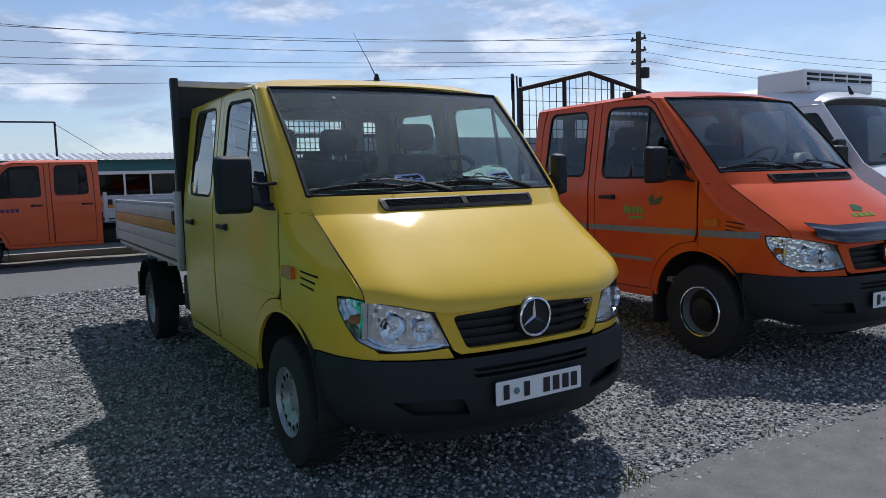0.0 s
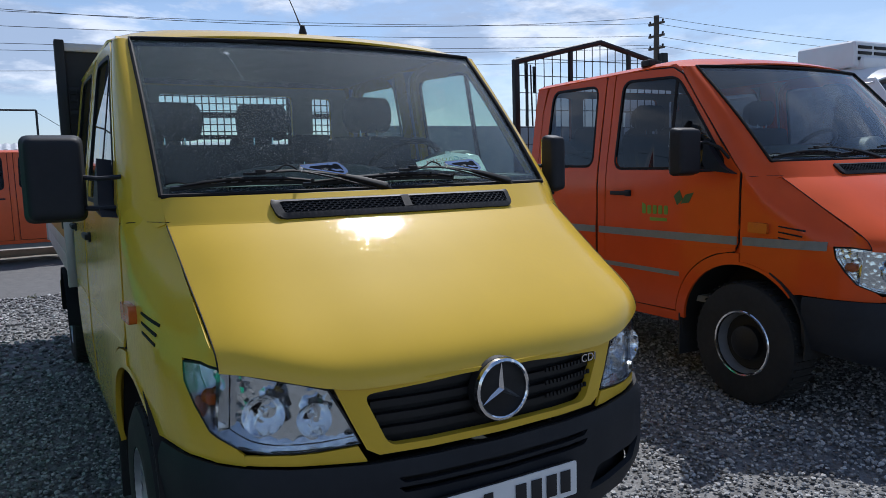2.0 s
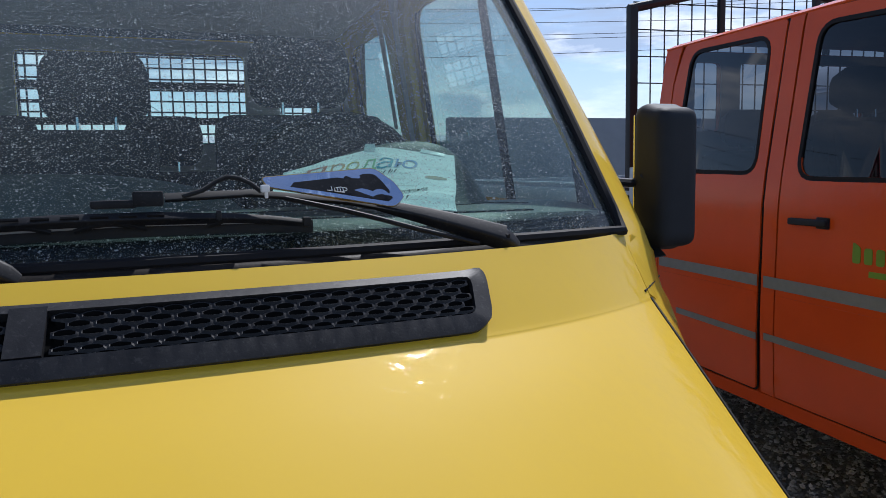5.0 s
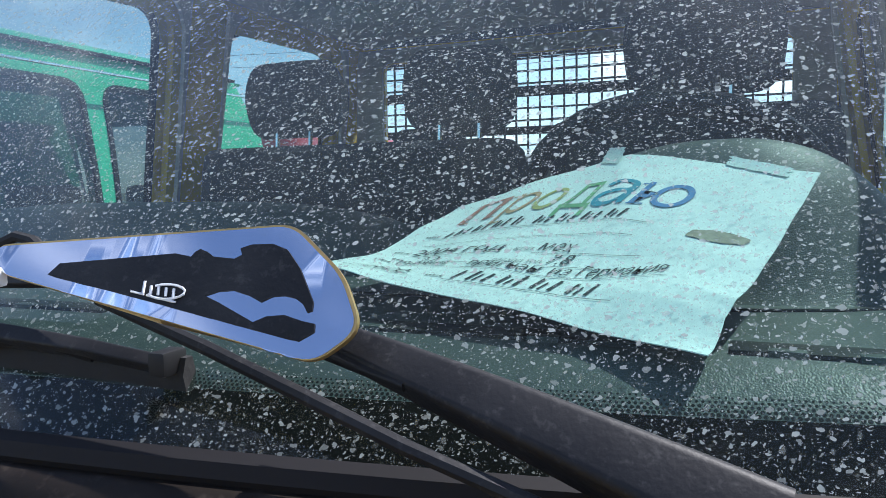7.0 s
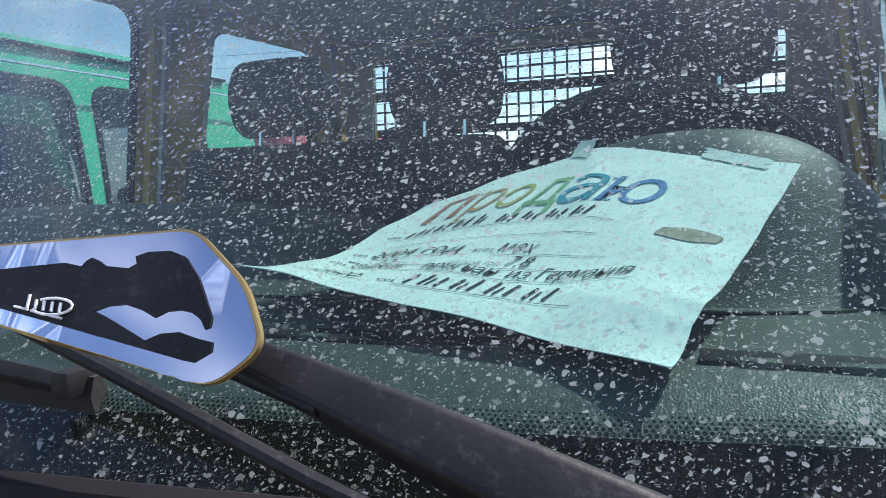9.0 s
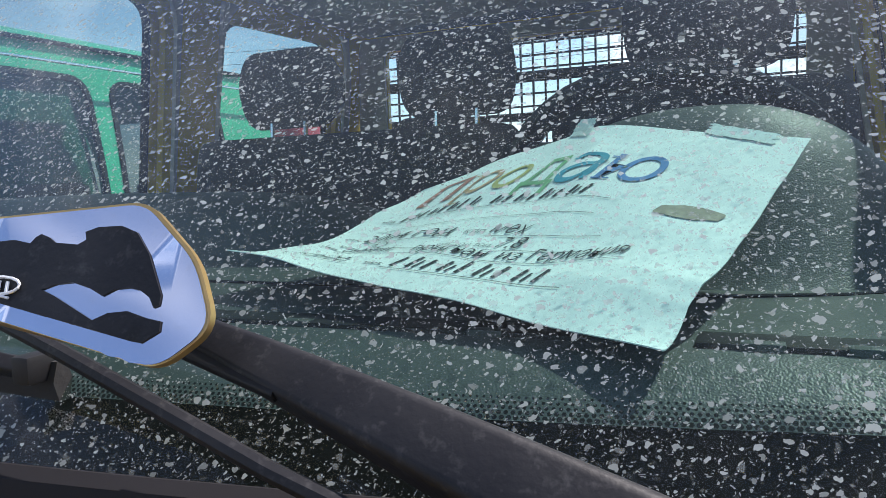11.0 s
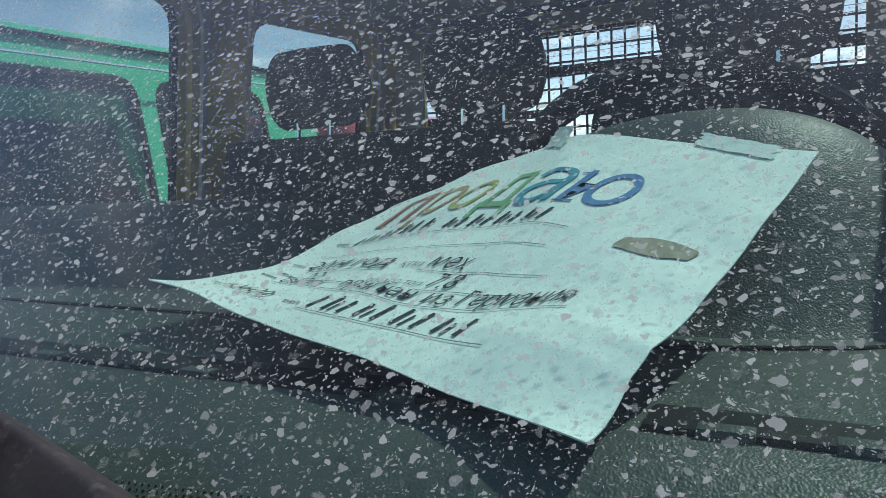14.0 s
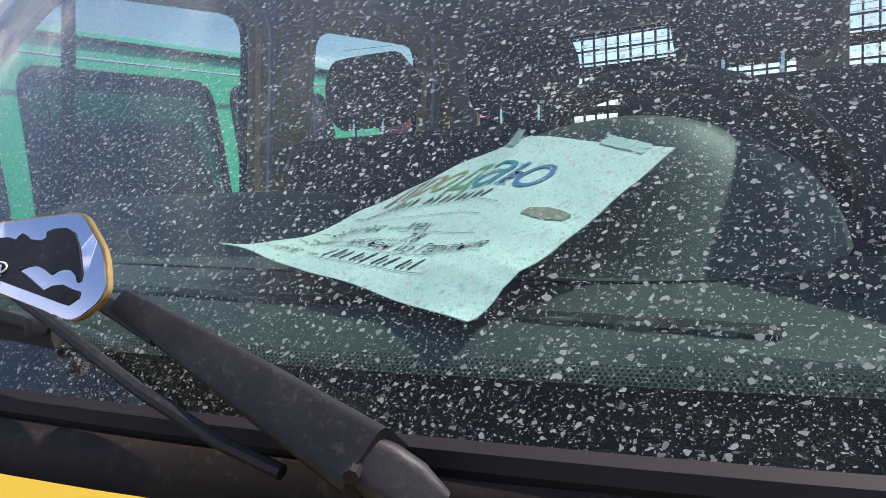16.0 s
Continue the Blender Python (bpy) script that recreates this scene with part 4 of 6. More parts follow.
def crew_cab(name, label, m, paint, screen=SCREEN, panes=GLASS, deep=False, detail=True, plate=True, board=ALU, stripe=STRIPE, solid_head=True, mirrors=MIRRORS):
    t = thing(name, label, "truck", m)
    part("bonnet", sheet(lambda u, v: hood_point(2 * u - 1, v), 32, 44, 0.008), paint, t, smooth=60)
    for s in (1, -1):
        part("wing", panel(WING, [], skin(s), 0.04, 0.008, 0.03), paint, t, smooth=60)
        headlamp(t, s)
        part("bonnet_gap", tube([hood_point(s * 1.001, 0.02 + 0.75 * k / 40, 0.0005) for k in range(41)], 0.0024, 6), SEAM, t)
        part("wing_gap", tube([skin(s, 0.001)(ly(y), z) for y, z in ((0.80, 1.352), (0.86, 1.354), (0.92, 1.352), (0.985, 1.346))], 0.0018, 6), SEAM, t)
        strip = [(lx(0.43), 0.676), (lx(0.742), 0.684), (lx(0.740), 0.712), (lx(0.56), 0.714), (lx(0.455), 0.724)]
        part("lamp_trim", panel(strip, [], skin(s, 0.002), 0.04, 0.01), paint, t)
        # side marker lamp and louvres
        part("side_marker", panel(rounded([(ly(0.79), 1.022), (ly(0.79), 1.082), (ly(0.912), 1.088), (ly(0.912), 1.028)], 0.010, 3), [], skin(s, 0.026), 0.05, 0.03), AMBER, t, "amber side marker lamp")
        for k in range(3):
            z = 1.065 - 0.032 * k
            part("louvre", panel([(ly(0.585 + 0.012 * k), z - 0.022), (ly(0.735), z), (ly(0.735), z + 0.008), (ly(0.585 + 0.012 * k), z - 0.012)], [], skin(s, 0.003), 0.05, 0.004), SEAM, t)
        # doors
        for nm, outline, pane, hy in (("front_door", FRONT_DOOR, FRONT_PANE, 2.01), ("rear_door", REAR_DOOR, REAR_PANE, 2.93)):
            d = new(nm)
            d.parent = t
            part("door_skin", panel(grow(outline, -0.004), [pane], skin(s, 0.002), 0.05, 0.010, 0.04), paint, d, smooth=50)
            part("shut_line", border(grow(outline, -0.006), 0.011, skin(s, -0.005), 0.004), SEAM, d)
            part("door_lining", panel(grow(outline, -0.03), [grow(pane, 0.055)], skin(s, -0.05), 0.09, 0.012, 0.06), LINING, d)
            part("window_seal", border(pane, 0.018, skin(s, 0.004), 0.012), SEAM, d)
            part("pane", panel(pane, [], skin(s, -0.004), 0.2, 0.0, 0.04), panes, d)
            h = part("door_handle", merge(box(s * 0.980, hy, 1.243, 0.022, 0.20, 0.028, 0.009, 3), box(s * 0.970, hy - 0.07, 1.243, 0.012, 0.06, 0.045, 0.005)), PLASTIC, d)
            if nm == "front_door":
                part("window_divider", panel([(ly(1.545), 1.45), (ly(1.575), 1.45), (ly(1.585), 2.005), (ly(1.560), 1.99)], [], skin(s, -0.002), 0.1, 0.012), SEAM, d)
            part("swage_line", panel([(outline[0][0] + 0.02 if nm == "front_door" else ly(2.31), 0.905), (ly(2.18) if nm == "front_door" else ly(3.07), 0.905), (ly(2.18) if nm == "front_door" else ly(3.07), 0.918), (outline[0][0] + 0.02 if nm == "front_door" else ly(2.31), 0.918)], [], skin(s, 0.006), 0.05, 0.006), paint, d)
        part("door_post", panel([(ly(2.201), 0.47), (ly(2.279), 0.47), (ly(2.279), 2.10), (ly(2.196), 2.10)], [], skin(s, 0.0), 0.06, 0.010), paint, t)
        # frame of the cab behind the doors
        inner = [(ly(0.985), 0.90), (ly(0.985), 1.375), (ly(1.50), 2.03), (ly(1.62), 2.10), (ly(3.18), 2.11), (ly(3.19), 0.44), (ly(1.50), 0.44)] + arch(1.0, 0.40, 0.47, 5, 90)
        part("arch_flare", panel(arch(1.0, 0.40, 0.495, 4, 92) + arch(1.0, 0.40, 0.425, 92, 4), [], skin(s, 0.006), 0.03, 0.02), paint, t)
        part("arch_lip", panel(arch(1.0, 0.40, 0.445, 92, 142) + arch(1.0, 0.40, 0.425, 142, 92), [], skin(s, 0.006), 0.03, 0.02), paint, t)
        part("door_frame", panel(inner, [grow(FRONT_PANE, 0.04), grow(REAR_PANE, 0.04)], skin(s, -0.016), 0.08, 0.02, 0.06), paint, t)
        part("sill", panel([(ly(1.46), 0.465), (ly(3.19), 0.465), (ly(3.19), 0.40), (ly(1.46), 0.40)], [], skin(s, 0.0), 0.1, 0.02), paint, t)
        part("corner_panel", panel([(ly(3.085), 0.47), (ly(3.19), 0.47), (ly(3.19), 2.10), (ly(3.05), 2.10), (ly(3.085), 1.9)], [], skin(s, 0.0), 0.06, 0.008), paint, t)

        def pillar(u, v):
            g = screen_point(s * 1.0, v)
            d = skin(s)(ly(0.985 + 0.55 * v), 1.378 + 0.672 * v)
            p = g.lerp(d, u)
            return p + Vector((s * 0.018, -0.016, 0.008)) * math.sin(math.pi * u) * min(1.0, max(0.0, 1 + 6 * v))
        part("windscreen_pillar", sheet(lambda u, v: pillar(u, -0.14 + 1.14 * v), 8, 20, 0.006), paint, t, smooth=60)
        part("pillar_trim", sheet(lambda u, v: pillar(0.15 + 0.7 * u, v) + Vector((-s * 0.006, 0.028, -0.010)), 6, 16, 0.008), LINING, t)
        part("wheel_well", box(s * 0.585, 1.0, 0.62, 0.02, 0.90, 0.50, 0.004), CHASSIS, t)
        mirror_unit(t, s, *mirrors[s])
        part("mud_flap", box(s * 0.86, 1.46, 0.32, 0.19, 0.012, 0.28, 0.003), RUBBER, t)
        part("wheel_arch", sheet(lambda u, v: Vector((s * (0.60 + 0.33 * u), 1.0 + 0.46 * math.cos(math.pi * (v * 1.1 - 0.05)), 0.40 + 0.455 * math.sin(math.pi * (v * 1.1 - 0.05)))), 2, 20, 0.01), CHASSIS, t)
        wheel(t, s * 0.83, 1.02 - 0.045 * deep, 0.325 + 0.02 * deep, s, deep, 0.352 + 0.02 * deep)
        wheel(t, s * 0.83, 5.12, 0.325, s, False)
    # roof
    def roof(u, v):
        a = 2 * u - 1
        k = min(1.0, v / 0.22)
        y0 = 1.37 + 0.105 * a * a
        edge = max(0.0, 1 - abs(a) ** 8)
        x = a * (0.80 + 0.055 * min(1.0, v / 0.15))
        return Vector((x, y0 + (3.19 - y0) * v, 2.065 + 0.035 * min(1.0, v / 0.15) * (1 - edge) + 0.03 * (1 - a * a) * (1 - k) + edge * 0.092 * (1 - (1 - k) ** 2)))
    part("roof", sheet(roof, 36, 30, 0.01), paint, t, smooth=60)
    part("headliner", sheet(lambda u, v: roof(0.03 + 0.94 * u, v * 0.985 + 0.005) - Vector((0, 0, 0.03)), 20, 10), LINING, t)
    wall = [(-0.87, 0.6), (0.87, 0.6), (0.86, 1.3), (0.83, 2.09), (-0.83, 2.09), (-0.86, 1.3)]
    back = [rounded([(a, 1.66), (b, 1.66), (b, c), (a, c)], 0.03, 3) for a, b, c in ((-0.72, -0.55, 2.03), (-0.43, 0.43, 2.03), (0.57, 0.71, 2.02))]
    part("rear_wall", panel(wall, back, lambda a, b: Vector((a, 3.165, b)), 0.12, 0.02), paint, t)
    part("rear_lining", panel(grow(wall, -0.01), back, lambda a, b: Vector((a, 3.135, b)), 0.12, 0.01), LINING, t)
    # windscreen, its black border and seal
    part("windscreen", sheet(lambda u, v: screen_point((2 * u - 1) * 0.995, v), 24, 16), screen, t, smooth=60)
    def band(u, v):
        return screen_point((2 * u - 1) * 0.995, v) + Vector((0, 0.004, -0.004))
    frit = new("windscreen_border")
    frit.parent = t
    part("lower_band", sheet(lambda u, v: band(u, -0.004 + 0.053 * v), 24, 2), SHADE_AND_FRIT, frit)
    if detail:
        dots = bmesh.new()
        for r in range(5):
            for k in range(350):
                u = (-0.10 + 0.0025 * (k + 0.5 * (r % 2))) / 0.81
                c = screen_point(u, 0.0505 + 0.0023 * r) + Vector((0, 0.004, -0.004))
                q = 0.00108 - 0.00012 * r
                dots.faces.new([dots.verts.new(c + Vector((q * math.cos(math.pi * j / 3), q * 0.68 * math.sin(math.pi * j / 3), q * 0.73 * math.sin(math.pi * j / 3)))) for j in range(6)])
        tagged(part("dot_fringe", dots, SEAM, frit), kind="stuff")
    part("upper_band", sheet(lambda u, v: band(u, 0.955 + 0.045 * v), 24, 2), SEAM, frit)
    for s in (0, 1):
        part("side_band", sheet(lambda u, v: band(s * 0.988 + 0.012 * u, v), 2, 16), SEAM, frit)
    rim = [screen_point(-1 + 2 * k / 30, 0) for k in range(31)] + [screen_point(1, k / 20) for k in range(1, 21)]
    rim += [screen_point(1 - 2 * k / 30, 1) for k in range(1, 31)] + [screen_point(-1, 1 - k / 20) for k in range(1, 20)]
    if detail:
        chip = new("stone_chip")
        chip.parent = t
        c = screen_point(-0.56, 0.90) + Vector((0, -0.004, 0.003))
        for k in range(7):
            a = 0.9 * k
            part("chip_ray", tube([c, c + Vector((0.016 * math.cos(a), 0.010 * math.sin(a), 0.011 * math.sin(a)))], 0.0022, 5, 0.0006), PLATE, chip)
        part("crack", tube([c, c + Vector((0.02, -0.05, -0.055)), c + Vector((0.035, -0.115, -0.125))], 0.0009, 4), PLATE, chip)
    part("windscreen_seal", tube([p + Vector((0, -0.004, 0.002)) for p in rim + rim[:1]], 0.009, 8), SEAM, t)
    def cowl(u, v):
        """The trough between bonnet and glass: a lip, a dip and the ledge below the seal."""
        a = 2 * u - 1
        y0, y1 = 0.698 + 0.105 * a * a + 0.067 * a ** 6, 0.778 + 0.105 * a * a
        z = float(np.interp(v, [0, 0.12, 0.25, 0.55, 0.66, 0.74, 0.90, 1.0], [1.418, 1.414, 1.404, 1.408, 1.427, 1.4335, 1.4345, 1.432]))
        return Vector((a * 0.81, y0 + (y1 - y0) * v, z))
    part("cowl", sheet(cowl, 32, 24, 0.004), COWL, t, "dusty black-brown plastic cowl")
    for dx in (0.0, -0.60):
        wiper(t, dx)
        wing_deflector(t, dx) if detail else None
    if detail:
        part("aerial", tube([(0.01, 1.68, 2.18), (0.01, 1.70, 2.205), (0.008, 1.80, 2.32), (0.0, 2.0, 2.535)], 0.0055, 8, 0.0012), BLACK, t)
    if detail:
        part("aerial_foot", lathe([(0, 0.04), (0.010, 0.035), (0.020, 0.0), (0.022, -0.02)], (0.01, 1.68, 2.175), "z", 14), BLACK, t)
    front_end(t, paint, detail)
    bonnet_vent(t)
    if plate:
        number_plate(t)
    # interior
    def dash(u, v):
        x = (2 * u - 1) * 0.80
        y = [0.83 + 0.105 * (x / 0.815) ** 2, 0.875 + 0.03 * (x / 0.815) ** 2, 0.915, 0.98, 1.04, 1.10, 1.20, 1.30, 1.35, 1.36, 1.36][int(v * 10 + 0.5)]
        z = [1.425, 1.440, 1.460, 1.467, 1.469, 1.469, 1.467, 1.452, 1.31, 1.1, 0.75][int(v * 10 + 0.5)]
        return Vector((x, y, z))
    part("dashboard", sheet(dash, 40, 10, 0.01), DASH, t)
    def hump(u, v):
        a = -1 + 2 * u
        prof = max(0.0, 1 - abs(a) ** 2.4) ** 0.7
        y = 1.02 + 0.045 * max(0.0, a) ** 2 + 0.26 * v
        k = min(1.0, v / 0.42)
        k = k * k * (3 - 2 * k)
        z = 1.466 + 0.005 * v + 0.121 * prof * k * (1 - 0.08 * max(0.0, v - 0.5))
        return Vector((0.550 + (0.142 if a > 0 else 0.178) * a, y, z))
    part("instrument_hood", sheet(hump, 40, 30), DASH, t, "grained instrument hood")
    def pad(u, v):
        a = -1 + 2 * u
        k = min(1.0, v / 0.60)
        k = k * k * (3 - 2 * k)
        return Vector((-0.13 + 0.40 * a, 1.05 + 0.30 * v, 1.466 + 0.078 * max(0.0, 1 - abs(a) ** 3) ** 0.7 * k * (1 - 0.08 * max(0.0, v - 0.6))))
    part("dash_pad", sheet(pad, 30, 16), DASH, t, "grained pad over the middle of the dashboard")
    part("pad_end", sheet(lambda u, v: pad(u, 1.0) - Vector((0, 0.01 * v, 0.12 * v)), 30, 2), BLACK, t)
    part("hood_end", sheet(lambda u, v: hump(u, 1.0) - Vector((0, 0.01 * v, 0.20 * v)), 30, 2), BLACK, t)
    part("hood_lip", tube([hump(0.56 + 0.030 * k, 0.80) + Vector((0, 0, 0.0005)) for k in range(11)], 0.0022, 6), BLACK, t)
    for a, b in ((-0.62, -0.28), (-0.25, 0.14), (0.17, 0.53), (0.553, 0.687)):
        part("defrost_slot", box((a + b) / 2, 0.942, 1.4712, b - a, 0.024, 0.006, 0.002), BLACK, t)
        for k in range(3):
            part("slot_tab", box(a + (b - a) * (0.2 + 0.3 * k), 0.9335, 1.4712, 0.018, 0.008, 0.007, 0.001), DASH, t)
    part("dash_step", box(0, 0.985, 1.4745, 1.42, 0.006, 0.005, 0.002), BLACK, t)
    part("dash_crease", tube([(-0.70, 1.03, 1.4795), (0.0, 1.03, 1.4795), (0.40, 1.02, 1.4795), (0.549, 1.016, 1.4795), (0.62, 1.036, 1.4795), (0.672, 1.064, 1.4795), (0.69, 1.045, 1.4795), (0.715, 1.01, 1.4795)], 0.0011, 6), BLACK, t)
    sw = part("steering_wheel", merge(lathe([(0.19 + 0.016 * math.cos(a), 0.016 * math.sin(a)) for a in [2 * math.pi * k / 8 for k in range(9)]], (0, 0, 0), "z", 36),
                                 box(0, 0, -0.02, 0.34, 0.05, 0.02, 0.008), box(0, 0, -0.02, 0.13, 0.13, 0.05, 0.02)), BLACK, t)
    sw.matrix_basis = pose(0.475, 1.57, 1.522, -42)
    part("steering_column", tube([(0.475, 1.555, 1.52), (0.475, 1.34, 1.32)], 0.035, 10), BLACK, t)
    seat(t, 0.49, 1.95, 0.48, top=1.70)
    seat(t, -0.34, 2.12, 0.88, top=1.668, hx=(-0.06, -0.52))
    seat(t, 0.0, 2.92, 1.5, top=1.55, hx=(-0.48, 0.10, 0.5))
    part("cab_floor", box(0, 2.15, 0.55, 1.66, 2.0, 0.04), LINING, t)
    # chassis and bed
    for s in (1, -1):
        part("chassis_rail", box(s * 0.42, 4.4, 0.66, 0.08, 4.6, 0.16, 0.01), CHASSIS, t)
    part("engine_tray", box(0, 0.85, 0.38, 1.1, 1.3, 0.04, 0.01), CHASSIS, t)
    part("front_axle", box(0, 1.02, 0.33, 1.5, 0.10, 0.10, 0.02), CHASSIS, t)
    part("rear_axle", merge(tube([(-0.75, 5.12, 0.34), (0.75, 5.12, 0.34)], 0.06, 12), lathe([(0, -0.14), (0.13, -0.1), (0.15, 0), (0.13, 0.1), (0, 0.14)], (0, 5.12, 0.34), "y", 16)), CHASSIS, t)
    part("fuel_tank", box(0.62, 3.6, 0.55, 0.36, 0.8, 0.3, 0.05, 3), CHASSIS, t)
    part("side_box", box(-0.70, 3.55, 0.60, 0.34, 0.55, 0.30, 0.03), CHASSIS, t)
    part("bulkhead_plate", box(0, 3.215, 0.8, 1.7, 0.02, 0.5), CHASSIS, t)
    bed = new("cargo_bed")
    bed.parent = t
    part("bed_floor", box(0, 4.99, 0.92, 1.96, 3.5, 0.05), DARKSTEEL, bed)
    for k in range(7):
        part("cross_member", box(0, 3.5 + k * 0.5, 0.855, 1.9, 0.06, 0.08, 0.005), ALU, bed)
    for s in (1, -1):
        for k in range(4):
            part("side_plank", box(s * 0.985, 5.0, 0.975 + k * 0.104, 0.028, 3.47, 0.100, 0.006), board if k != 2 else stripe, bed)
        part("top_rail", box(s * 0.985, 5.0, 1.345 + 0.022, 0.036, 3.47, 0.022, 0.006), board, bed)
        part("corner_post", box(s * 0.985, 3.27, 1.16, 0.05, 0.07, 0.62, 0.006), board, bed)
        part("corner_post", box(s * 0.985, 6.75, 1.14, 0.05, 0.05, 0.46, 0.006), board, bed)
        part("latch", box(s * 1.005, 3.36, 1.26, 0.02, 0.09, 0.11, 0.008), BLACK, bed)
        part("mudguard", sheet(lambda u, v: Vector((s * (0.70 + 0.27 * u), 5.12 + 0.44 * math.cos(math.pi * v), 0.36 + 0.42 * math.sin(math.pi * v))), 2, 16, 0.006), BLACK, bed)
        part("rear_flap", box(s * 0.83, 5.62, 0.50, 0.28, 0.01, 0.24), mat("olive_flap", (0.25, 0.19, 0.03), 0.6), bed)
        part("under_rail", box(s * 0.95, 5.0, 0.885, 0.05, 3.47, 0.05, 0.005), ALU, bed)
    part("tailboard", box(0, 6.765, 1.16, 1.96, 0.03, 0.42, 0.006), board, bed)
    if not solid_head:
        return t
    head = new("headboard")
    head.parent = t
    top = 2.335
    for s in (1, -1):
        part("post", box(s * 0.955, 3.285, 1.64, 0.055, 0.07, top - 0.92, 0.008), DARKSTEEL, head)
    part("top_bar", box(0, 3.285, top - 0.03, 1.86, 0.05, 0.05, 0.006), ALU, head)
    part("board", box(0, 3.29, 1.18, 1.86, 0.02, 0.56, 0.004), DARKSTEEL, head)
    for z in (1.465, 1.62, 1.765, 1.915, 2.055):
        part("cross_bar", box(0, 3.285, z, 1.86, 0.024, 0.030, 0.004), DARKSTEEL, head)
    for s in (1, -1):
        part("side_board", box(s * 0.865, 3.292, 1.76, 0.125, 0.016, 0.62, 0.003), DARKSTEEL, head)
    part("upper_board", box(0, 3.285, 2.18, 1.86, 0.02, 0.225, 0.004), DARKSTEEL, head)
    for x in (-0.49, 0.49):
        part("upright", box(x, 3.283, 1.78, 0.10, 0.02, 0.62, 0.004), DARKSTEEL, head)
    bm = None
    for k in range(41):
        b = box(-0.92 + k * 0.046, 3.27, 1.76, 0.007, 0.007, 0.60)
        bm = b if bm is None else merge(bm, b)
    for k in range(13):
        bm = merge(bm, box(0, 3.276, 1.48 + k * 0.046, 1.86, 0.007, 0.007))
    part("wire_mesh", bm, DARKSTEEL, head)
    return t


# ---- ground ----
GRAVEL_M = mat("grey_gravel_bed", (0.25, 0.248, 0.245), 0.95, var=0.6, scale=45, bump=1.0, bump_scale=70, fine=0.01)
ASPHALT = mat("worn_asphalt", (0.135, 0.133, 0.130), 0.92, var=0.3, scale=60, bump=0.7, bump_scale=220, fine=0.003)
DIRT = mat("dusty_ground", (0.24, 0.22, 0.18), 0.95, var=0.35, scale=5, bump=0.8, bump_scale=30, fine=0.01)


def rise(x):
    """The yard climbs a little under the orange truck."""
    t = np.clip((np.asarray(x) - 0.9) / 1.5, 0.0, 1.0)
    return 0.062 * t * t * (3 - 2 * t)


def flat(name, x0, x1, y0, y1, z, material, label, step=0.6, wave=0.012):
    nx, ny = max(1, min(110, int((x1 - x0) / step))), max(1, min(60, int((y1 - y0) / step)))
    ob = link_mesh(name, sheet(lambda u, v: Vector((x0 + (x1 - x0) * u, y0 + (y1 - y0) * v, z + (float(rise(x0 + (x1 - x0) * u)) if name != "ground" and y1 < 12 else 0.0) + wave * noise.noise(Vector((u * nx * 0.5, v * ny * 0.5, z * 50))))), nx, ny), material, None, label)
    return tagged(ob, label, name.split("_")[0], kind="structure")


flat("ground", -600, 600, -600, 600, -0.06, DIRT, "dusty bare ground reaching to the horizon", 20, 0.0)
flat("ground_gravel", -22, 26, -0.4, 9.6, -0.012, GRAVEL_M, "bed of grey crushed gravel", 0.45)
flat("road_near", -30, 30, -14, -0.22, 0.006, ASPHALT, "worn grey asphalt roadway along the gravel", 0.8, 0.006)
flat("road_far", -40, 40, 9.4, 14.6, 0.008, ASPHALT, "worn asphalt lane behind the trucks", 0.8, 0.006)
flat("ground_verge", -40, 40, 14.4, 40, -0.02, DIRT, "stony strip beyond the lane", 0.9, 0.03)


def stones(name, count, x0, x1, y0, y1, lo, hi, seed, keep=None):
    """Loose gravel: small faceted stones of random size, half sunk."""
    rng = np.random.default_rng(seed)
    tv = np.array([(0, 0, 1), (0.9, 0.1, 0.35), (0.2, 0.85, 0.3), (-0.8, 0.4, 0.35), (-0.5, -0.75, 0.3), (0.45, -0.8, 0.4), (0.7, 0.5, -0.5), (-0.4, 0.7, -0.5), (-0.3, -0.6, -0.55), (0.6, -0.4, -0.5)])
    tf = np.array([(0, 1, 2), (0, 2, 3), (0, 3, 4), (0, 4, 5), (0, 5, 1), (1, 6, 2), (2, 7, 3), (3, 8, 4), (4, 8, 5), (5, 9, 1), (2, 6, 7), (3, 7, 8), (5, 8, 9), (1, 9, 6)])
    x, y = rng.uniform(x0, x1, count), rng.uniform(y0, y1, count)
    if keep is not None:
        ok = keep(x, y, rng)
        x, y = x[ok], y[ok]
    n = len(x)
    r = rng.uniform(lo, hi, n) * rng.uniform(0.6, 1.2, n)
    a = rng.uniform(0, 2 * np.pi, n)
    v = tv[None] * (1 + rng.uniform(-0.25, 0.25, (n, len(tv), 3))) * r[:, None, None] * np.stack([np.ones(n), rng.uniform(0.6, 1.0, n), rng.uniform(0.45, 0.85, n)], 1)[:, None, :]
    c, s = np.cos(a)[:, None], np.sin(a)[:, None]
    out = np.stack([v[..., 0] * c - v[..., 1] * s + x[:, None], v[..., 0] * s + v[..., 1] * c + y[:, None], v[..., 2] + (r * rng.uniform(-0.15, 0.5, n) + rise(x))[:, None]], -1)
    faces = (tf[None] + (np.arange(n) * len(tv))[:, None, None]).reshape(-1, 3)
    me = bpy.data.meshes.new(name)
    me.from_pydata(out.reshape(-1, 3).tolist(), [], faces.tolist())
    me.materials.append(STONE)
    return new(name, me)


